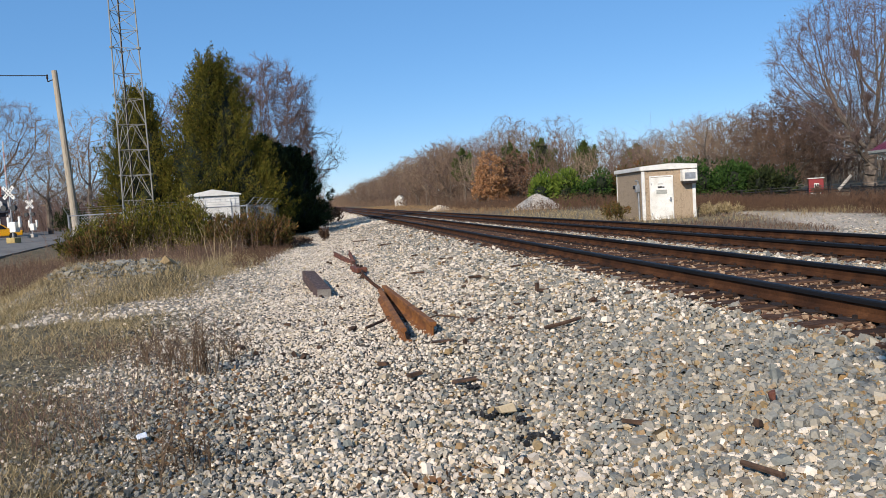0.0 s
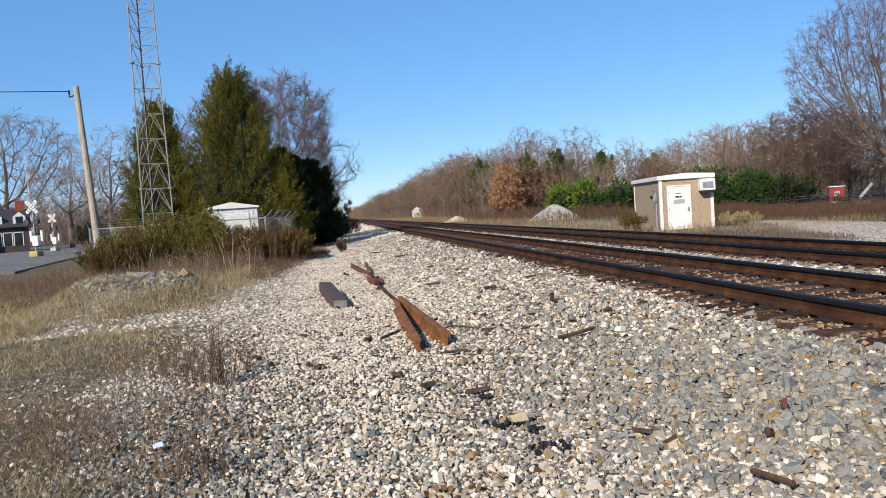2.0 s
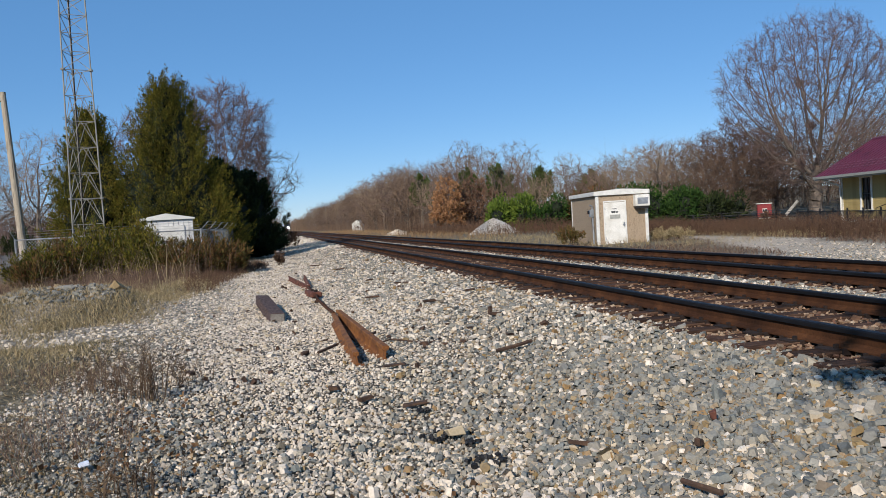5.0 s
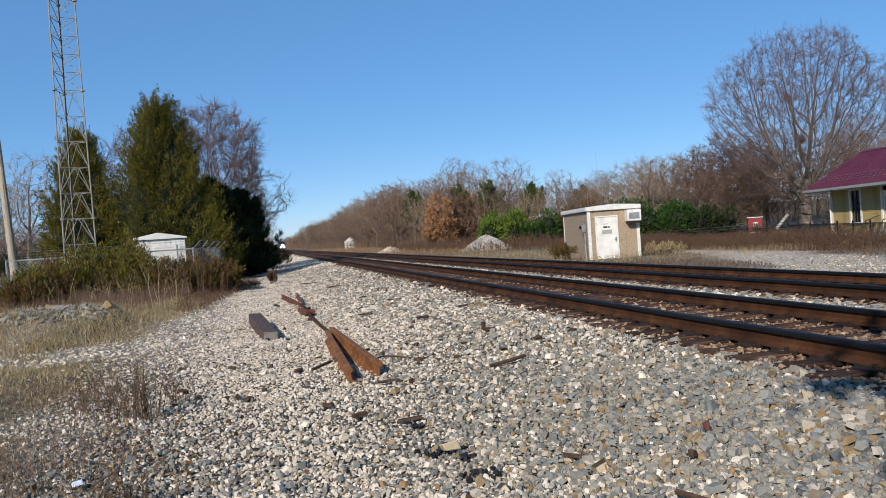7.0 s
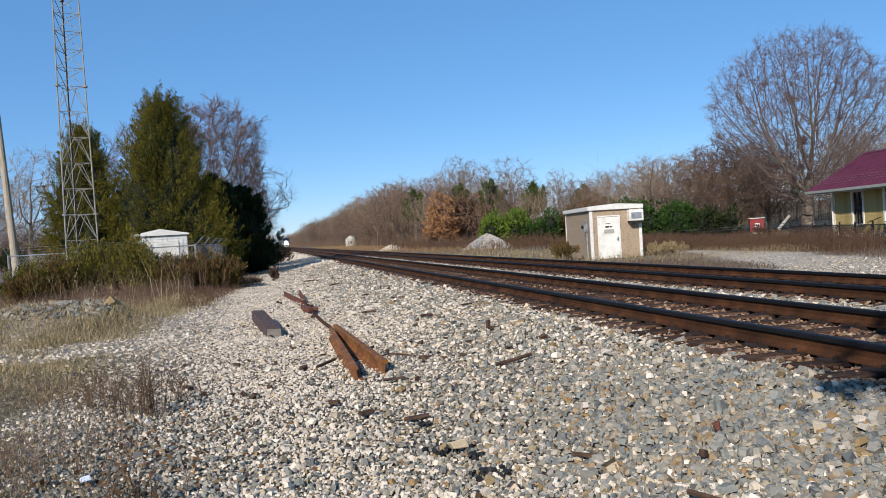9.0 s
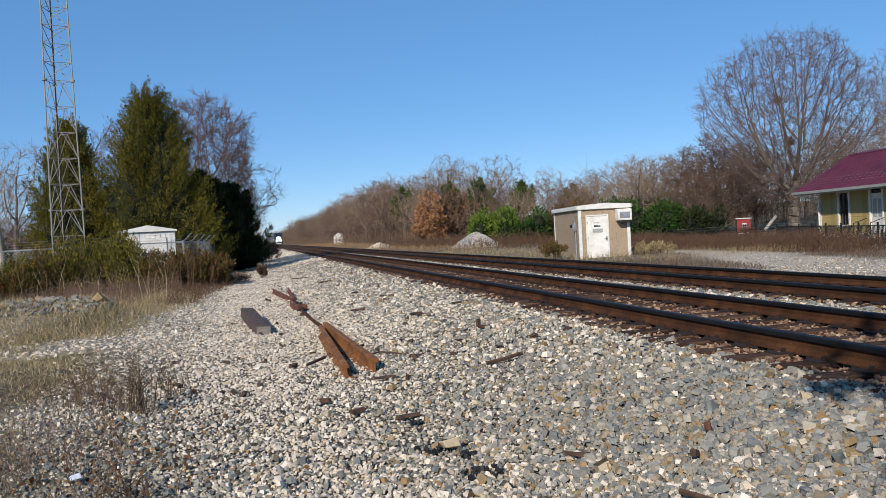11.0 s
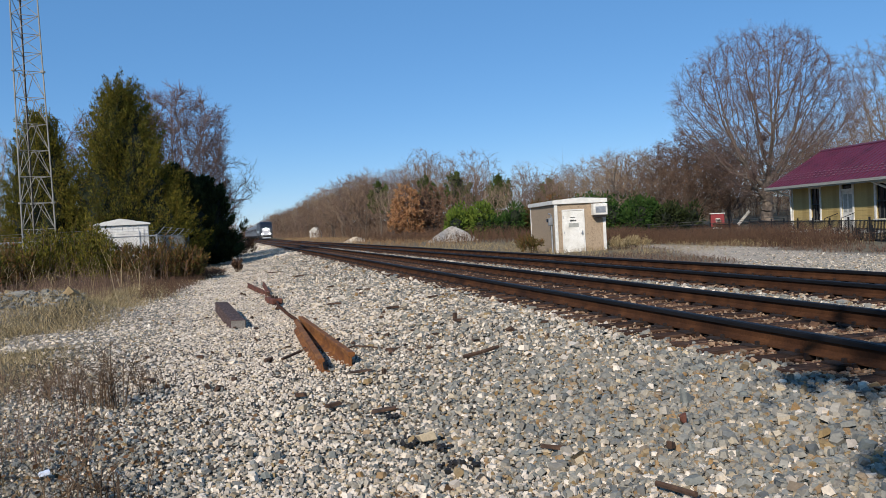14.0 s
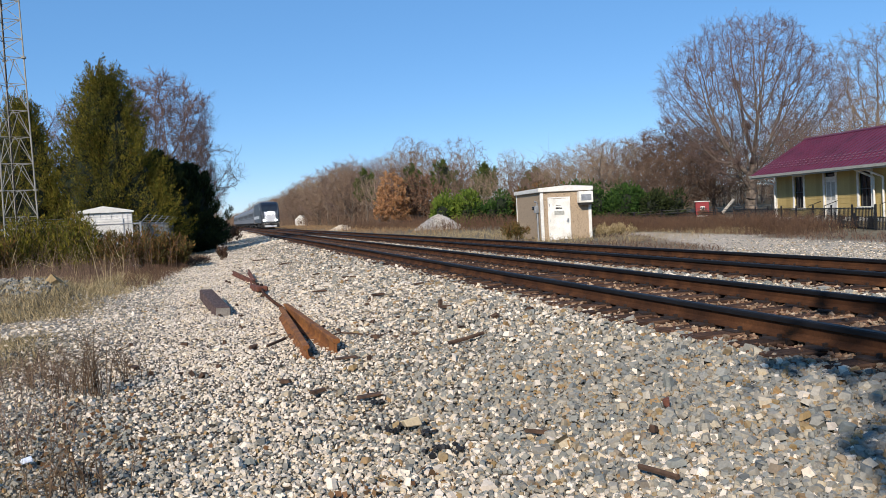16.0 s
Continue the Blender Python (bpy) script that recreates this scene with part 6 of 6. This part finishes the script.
crown_tree(44, 13.0, 5.5, "bare grey tree beyond the street", M_TWIG, pose(-33.5, 120, 0), 2.5, 600, 0.6, 0.016, 0.3, 4, 1.1, bulge=(0.6, 0.4), rise=0.2)
shrub(-26.0, 92.0, 4.0, 3.0, M_CEDAR_DARK, "dark green bush beyond the street", 2600, 0.3)
nleft = 4200
lx, ly = RNG.uniform(-75, -8, nleft), RNG.uniform(122, 150, nleft)
v, f = tubes(stalks(nleft, lx, ly, height(lx, ly), RNG.uniform(2.5, 7.5, nleft), 0.2, 0.035, 4), 3)
stuff("distant_woods", v, f, M_TWIG_RED, "distant brown woods beyond the street", "woods")

nfar = 3000
fx = np.concatenate([RNG.uniform(14, 24, nfar // 2), RNG.uniform(-26, 3, nfar // 2)])
fy = np.concatenate([RNG.uniform(500, 1050, nfar // 2), RNG.uniform(330, 900, nfar // 2)])
v, f = tubes(stalks(nfar, fx, fy, height(fx, fy), RNG.uniform(4, 10, nfar), 0.2, 0.07, 4), 3)
stuff("distant_woods", v, f, M_TWIG, "distant bare woods far down the line", "woods")

# ---- right side: hedge, oak, piles, fence, small buildings ----
def leafy(name, x, y, w, d, h, mat, label, n, size, cat="shrub"):
    bl = []
    for _ in range(max(14, int(w * 3))):
        hh = h * RNG.uniform(0.35, 0.62)
        bl.append((RNG.uniform(-0.5, 0.5) * w, RNG.uniform(-0.5, 0.5) * d, hh * RNG.uniform(0.55, 1.0), h * 0.28, h * 0.28, hh * RNG.uniform(0.6, 0.9)))
    return clump(name, label, cat, mat, bl, n, size, pose(x, y, gz(x, y), 0, 0, -28), 0.3, True)


# pines whose dark crowns show among the bare trees
for x, y, tall, wide in ((36.5, 126, 9.8, 2.8), (33.0, 133, 9.6, 2.4), (28.4, 152, 10.4, 2.4), (47.0, 112, 7.2, 2.8), (41.0, 118, 8.4, 2.4)):
    conifer("dark green pine among the bare woodland trees", tall, wide, 5200, M_PINE, pose(x, y, gz(x, y)), int(x * 7), 0.5, 0.3, 0.4, 0.5)
leafy("bamboo_thicket", 25.2, 82.5, 4.5, 2.5, 4.3, M_BAMBOO, "bright green bamboo thicket at the wood's edge", 6000, 0.3)
leafy("bamboo_thicket", 28.0, 81.2, 4.2, 2.5, 3.6, M_HEDGE, "green leafy thicket at the wood's edge", 4500, 0.28)
leafy("evergreen_hedge", 31.2, 64.0, 3.4, 2.0, 3.5, M_HEDGE, "dense green evergreen hedge along the fence", 6000, 0.24)
leafy("evergreen_hedge", 34.2, 62.6, 3.4, 2.0, 3.4, M_HEDGE, "dense green evergreen hedge by the fence", 6000, 0.24)
leafy("evergreen_hedge", 37.0, 61.0, 3.0, 2.0, 2.7, M_CEDAR_DARK, "darker low end of the evergreen hedge", 4500, 0.24)
leafy("vine_thicket", 33, 80, 6.0, 3.0, 4.0, M_SHRUB, "olive vine-covered thicket behind the hut", 4500, 0.3)
leafy("vine_thicket", 39, 76, 6.0, 3.0, 4.6, M_HEDGE, "green vine-draped thicket behind the hedge", 4500, 0.3)

crown_tree(51, 8.6, 2.7, "russet-leaved young oak at the wood's edge", M_TWIG, pose(25.9, 117, gz(25.9, 117)), 0.6, 420, 0.42, 0.016, 0.16, 2, 0.6, M_LEAF_OAK, 8000, 0.24, bulge=(0.28, 0.75), rise=0.0)
crown_tree(59, 8.0, 3.0, "dull russet tree among the bare woods", M_TWIG, pose(30.5, 119, gz(30.5, 119)), 1.0, 420, 0.42, 0.016, 0.16, 2, 0.6, M_LEAF_DULL, 5200, 0.24, bulge=(0.4, 0.6), rise=0.1)
crown_tree(52, 17.2, 7.3, "large round-crowned bare tree behind the depot", M_TWIG_RED, pose(45.6, 60.3, gz(45.6, 60.3)), 2.2, 6000, 0.38, 0.012, 0.5, 3, 0.85, M_LEAF_DULL, 3000, 0.1, subs=2, bulge=(0.42, 0.42), rise=0.32, uneven=0.07)
crown_tree(53, 9.2, 5.0, "brownish bare tree with drooping twigs", M_WEED, pose(42.0, 66.5, gz(42, 66.5)), 1.0, 1500, 0.4, 0.012, 0.2, 5, 0.85, M_LEAF_DULL, 4500, 0.12, subs=3, bulge=(0.4, 0.6), rise=-0.02)
crown_tree(54, 7.8, 4.0, "brown twiggy tree beside the hedge", M_WEED, pose(38.6, 66, gz(38.6, 66)), 0.8, 800, 0.42, 0.012, 0.2, 5, 0.8, bulge=(0.4, 0.5), rise=0.05)
crown_tree(55, 8.0, 4.8, "pale-limbed bare tree arching over the hedge", M_TWIG_PALE, pose(36.5, 70, gz(36.5, 70)), 1.6, 750, 0.45, 0.013, 0.22, 4, 0.8, bulge=(0.6, 0.4), rise=0.1)
crown_tree(56, 12.0, 3.2, "slender bare tree behind the depot", M_TWIG_PALE, pose(61.8, 65.5, gz(61.8, 65.5)), 2.5, 520, 0.45, 0.012, 0.16, 5, 0.7, bulge=(0.5, 0.6), rise=0.2)
crown_tree(57, 20.5, 7.0, "tall bare tree behind the depot roof", M_TWIG, pose(79, 80, gz(79, 80)), 4.0, 1300, 0.55, 0.013, 0.35, 5, 1.0, bulge=(0.5, 0.45), rise=0.25)
crown_tree(58, 9.0, 5.0, "brown bare tree beyond the small red shed", M_WEED, pose(48.5, 70, gz(48.5, 70)), 1.0, 1000, 0.45, 0.013, 0.2, 5, 0.85, bulge=(0.4, 0.5), rise=0.05)


def gravel_pile(x, y, w, d, h, n, mat, label):
    ob = thing("gravel_pile", label, "gravel pile", pose(x, y, gz(x, y) - 0.05), "gravel piles")
    nx = 28
    g = np.linspace(-1, 1, nx)
    a, b = np.meshgrid(g, g)
    r = np.sqrt(a * a + b * b)
    z = h * np.clip(1 - r ** 1.3, 0, 1) * (1 + 0.12 * wave(a * 3, b * 3, 1.5, 40))
    v = np.stack([a * w / 2, b * d / 2, z - 0.02], -1).reshape(-1, 3)
    i = (np.arange(nx - 1)[:, None] * nx + np.arange(nx - 1)[None]).ravel()
    new("heap", raw_mesh("heap", v, np.stack([i, i + 1, i + nx + 1, i + nx], -1), mat)).parent = ob
    rr_, aa = RNG.uniform(0, 1, n) ** 0.6, RNG.uniform(0, 6.28, n)
    px, py = np.cos(aa) * rr_ * w / 2, np.sin(aa) * rr_ * d / 2
    v, f = rubble(px, py, h * np.clip(1 - rr_ ** 1.3, 0, 1), RNG.uniform(0.1, 0.28, n))
    o = new("stone_mass", raw_mesh("loose_stones", v, f, mat))
    o.parent = ob
    o["kind"] = "stuff"
    return ob


gravel_pile(22.0, 78.5, 5.2, 4.5, 1.55, 1600, M_PILE, "heap of grey gravel beside the far track")
gravel_pile(16.6, 108, 3.4, 3.4, 0.75, 700, M_STONE_LIGHT, "small pale heap of gravel by the line")


def iron_fence(p, q, label, tall=1.05, pickets=True):
    ob = thing("iron_fence", label, "fence", group="black fences by the depot")
    p, q = Vector(p), Vector(q)
    length = (q - p).length
    d = (q - p).normalized()
    turn = math.degrees(math.atan2(d.y, d.x))
    n = max(1, round(length / 2.2))
    for i in range(n + 1):
        c = p + d * (length * i / n)
        part("post", Build().box(c.x, c.y, c.z + tall / 2, 0.075, 0.075, tall + 0.1, turn), M_FENCE, ob, "", 0.01)
    mid = (p + q) / 2
    for h in (0.12, tall - 0.12) if pickets else (0.3, 0.65, tall - 0.1):
        b = Build().beam(p + Vector((0, 0, h)), q + Vector((0, 0, h)), 0.025, n=4)
        part("rail", b, M_FENCE, ob)
    if pickets:
        me = Build().box(0, 0, tall / 2, 0.025, 0.025, tall - 0.16).mesh("picket", M_FENCE)
        for i in range(min(150, int(length / 0.13))):
            c = p + d * (0.13 * i + 0.06)
            o = new("picket", me)
            o.parent = ob
            o.matrix_basis = pose(c.x, c.y, c.z, 0, 0, turn)
    return ob


iron_fence((31.9, 44.0, -0.1), (25.6, 26.2, -0.08), "black iron picket fence along the depot platform", 1.05)
iron_fence((27.6, 30.6, -0.3), (24.6, 22.8, -0.35), "low black picket fence at the platform ramp", 0.9)
iron_fence((32.5, 62.0, -0.2), (31.9, 44.0, -0.1), "black rail fence behind the brush", 0.9, False)
iron_fence((27.5, 64.5, -0.2), (32.5, 62.0, -0.2), "black rail fence along the hedge", 0.9, False)
iron_fence((32.5, 62.0, -0.1), (47.0, 52.5, 0.1), "black rail fence beside the small red shed", 0.95, False)

cb = thing("red_shed", "small red playhouse shed with white window", "shed", pose(41.7, 62.0, gz(41.7, 62.0) + 0.1, 0, 0, -30))
cb.scale = (0.6, 0.6, 0.8)
part("body", Build().box(0, 0, 0.85, 1.9, 1.5, 1.6), M_RED, cb, "red board walls", 0.02)
part("roof", Build().box(0, 0, 1.7, 2.15, 1.75, 0.09), M_TRIM, cb, "pale flat roof", 0.02)
wn = part("window", Build().box(0.05, -0.76, 0.95, 0.62, 0.04, 0.42), M_TRIM, cb, "white window frame")
part("pane", Build().box(-0.1, -0.785, 0.95, 0.2, 0.02, 0.28).box(0.2, -0.785, 0.95, 0.2, 0.02, 0.28), M_GLASS, wn)
part("sill_board", Build().box(0, -0.78, 0.1, 1.5, 0.04, 0.12), M_TRIM, cb)
tagged(part("leaning_board", Build().beam((43.5, 61.6, 0.3), (44.3, 61.0, 1.5), 0.14, 0.12, 6), M_CONC), "pale plank leaning near the red shed", "plank")
tagged(part("pale_post", Build().box(40.0, 64.8, 0.9, 0.35, 0.35, 1.5), M_CONC, bevel=0.02), "pale stone gatepost under the trees", "post")

fh = thing("farmhouse", "distant white gabled house among trees", "house", pose(25.6, 246, gz(25.6, 246), 0, 0, -20))
fh.scale = (0.5, 0.5, 0.6)
part("wall", Build().box(0, 0, 1.6, 6, 6, 3.2), M_TRIM, fh)
part("roof", Build().prism([(-3.4, 3.2), (3.4, 3.2), (0, 5.6)], -3.3, 3.3), M_TRIM, fh, "pale gable roof")
part("window", Build().box(0.4, -3.02, 1.8, 1.0, 0.05, 1.3), M_GLASS, fh)

# brush and grass on the right
brush("russet_brush", 12000, (20, 33, 26, 60), (0.32, 0.85), M_WEED_RED, "low russet-brown brush along the black fence", 4, 0.011, 0.3, lambda x, y: (np.abs(x - np.interp(y, [27, 32, 44, 60], [23.4, 24.4, 25.8, 28.0])) < np.interp(y, [27, 36, 60], [1.5, 2.6, 4.0])))
brush("russet_brush", 4200, (12.5, 30, 56, 112), (0.5, 1.3), M_WEED_RED, "brown brush between track and wood", 4, 0.014, 0.25, lambda x, y: x > np.interp(y, [56, 80, 112], [22, 18.5, 15.5]))
brush("straw_verge", 5500, (12.0, 26, 60, 260), (0.2, 0.55), M_TAN, "tan grass verge along the far track", 2, 0.016, 0.3, lambda x, y: x < np.interp(y, [60, 120, 230], [19.5, 22, 23.5]))
brush("straw_verge", 3500, (12.6, 26, 29, 60), (0.08, 0.32), M_STRAW, "short tan grass round the hut", 2, 0.008, 0.45)
brush("straw_verge", 2200, (22, 32, 22, 34), (0.08, 0.25), M_STRAW, "short grass before the depot fence", 2, 0.006, 0.5, lambda x, y: y > np.interp(x, [19.5, 22, 24.5, 30], [29.5, 31, 28, 24]))

brush("brown_verge", 5200, (11.4, 24, 17, 36), (0.05, 0.2), M_WEED, "tufts of dry grass beside the gravel lane", 2, 0.011, 0.5, lambda x, y: (wave(x, y, 0.7, 41) > -0.1) & (lane_zone(x, y) < 0.3))

shrub(40.2, 58.8, 2.4, 0.75, M_WEED_RED, "low russet brush before the small red shed", 1600, 0.12)
shrub(37.6, 59.6, 2.2, 0.7, M_WEED_RED, "low russet brush along the rail fence", 1400, 0.12)

# the tree behind the viewer, whose shadow falls across the near rails
crown_tree(61, 9.0, 2.1, "leafy tree behind the viewer shading the track", M_TWIG, pose(-1.1, -6.0, 0), 4.6, 420, 0.45, 0.014, 0.2, 2, 0.7, M_LEAF_OAK, 3400, 0.2, bulge=(0.5, 0.5), rise=0.2)


def loose_stones():
    """The largest stones near the viewer, each a piece of the ground."""
    kinds = []
    for k in range(12):
        v, f = slabs(np.zeros(1), np.zeros(1), np.zeros(1), np.array([0.06]))
        kinds.append(raw_mesh("stone", v, f, M_STONE_ONE))
    for k in range(280):
        x, y = rs.uniform(-0.7, 3.5), 3.0 * (7.5 / 3.0) ** rs.uniform(0, 1)
        o = new("stone", kinds[k % 12])
        o.parent = ground
        sc = rs.uniform(0.7, 1.15)
        o.matrix_basis = pose(x, y, gz(x, y) + 0.028, rs.uniform(-15, 15), rs.uniform(-15, 15), rs.uniform(0, 360)) @ Matrix.Diagonal((sc, sc, sc * 0.75, 1))


loose_stones()


# ---- what moves ----
def motions():
    y0, y1 = 131.0 + 16 * 32.9, 131.0
    ahead = 0.0
    for k, ob in enumerate([loco, *coaches]):
        walk(ob, [(0.0, pose(FAR_X, y0 + ahead, RAIL_TOP)), (16.0, pose(FAR_X, y1 + ahead, RAIL_TOP))])
        ahead += 21.6 if k == 0 else 26.2

    walk(yc, [(0.0, pose(-29.6, 79.7, 0.17, 0, 0, 22)), (0.5, pose(-33.0, 78.3, 0.17, 0, 0, 22)), (3.0, pose(-52.0, 70.6, 0.17, 0, 0, 22)), (16.0, pose(-86.0, 56.8, 0.17, 0, 0, 22))])


motions()
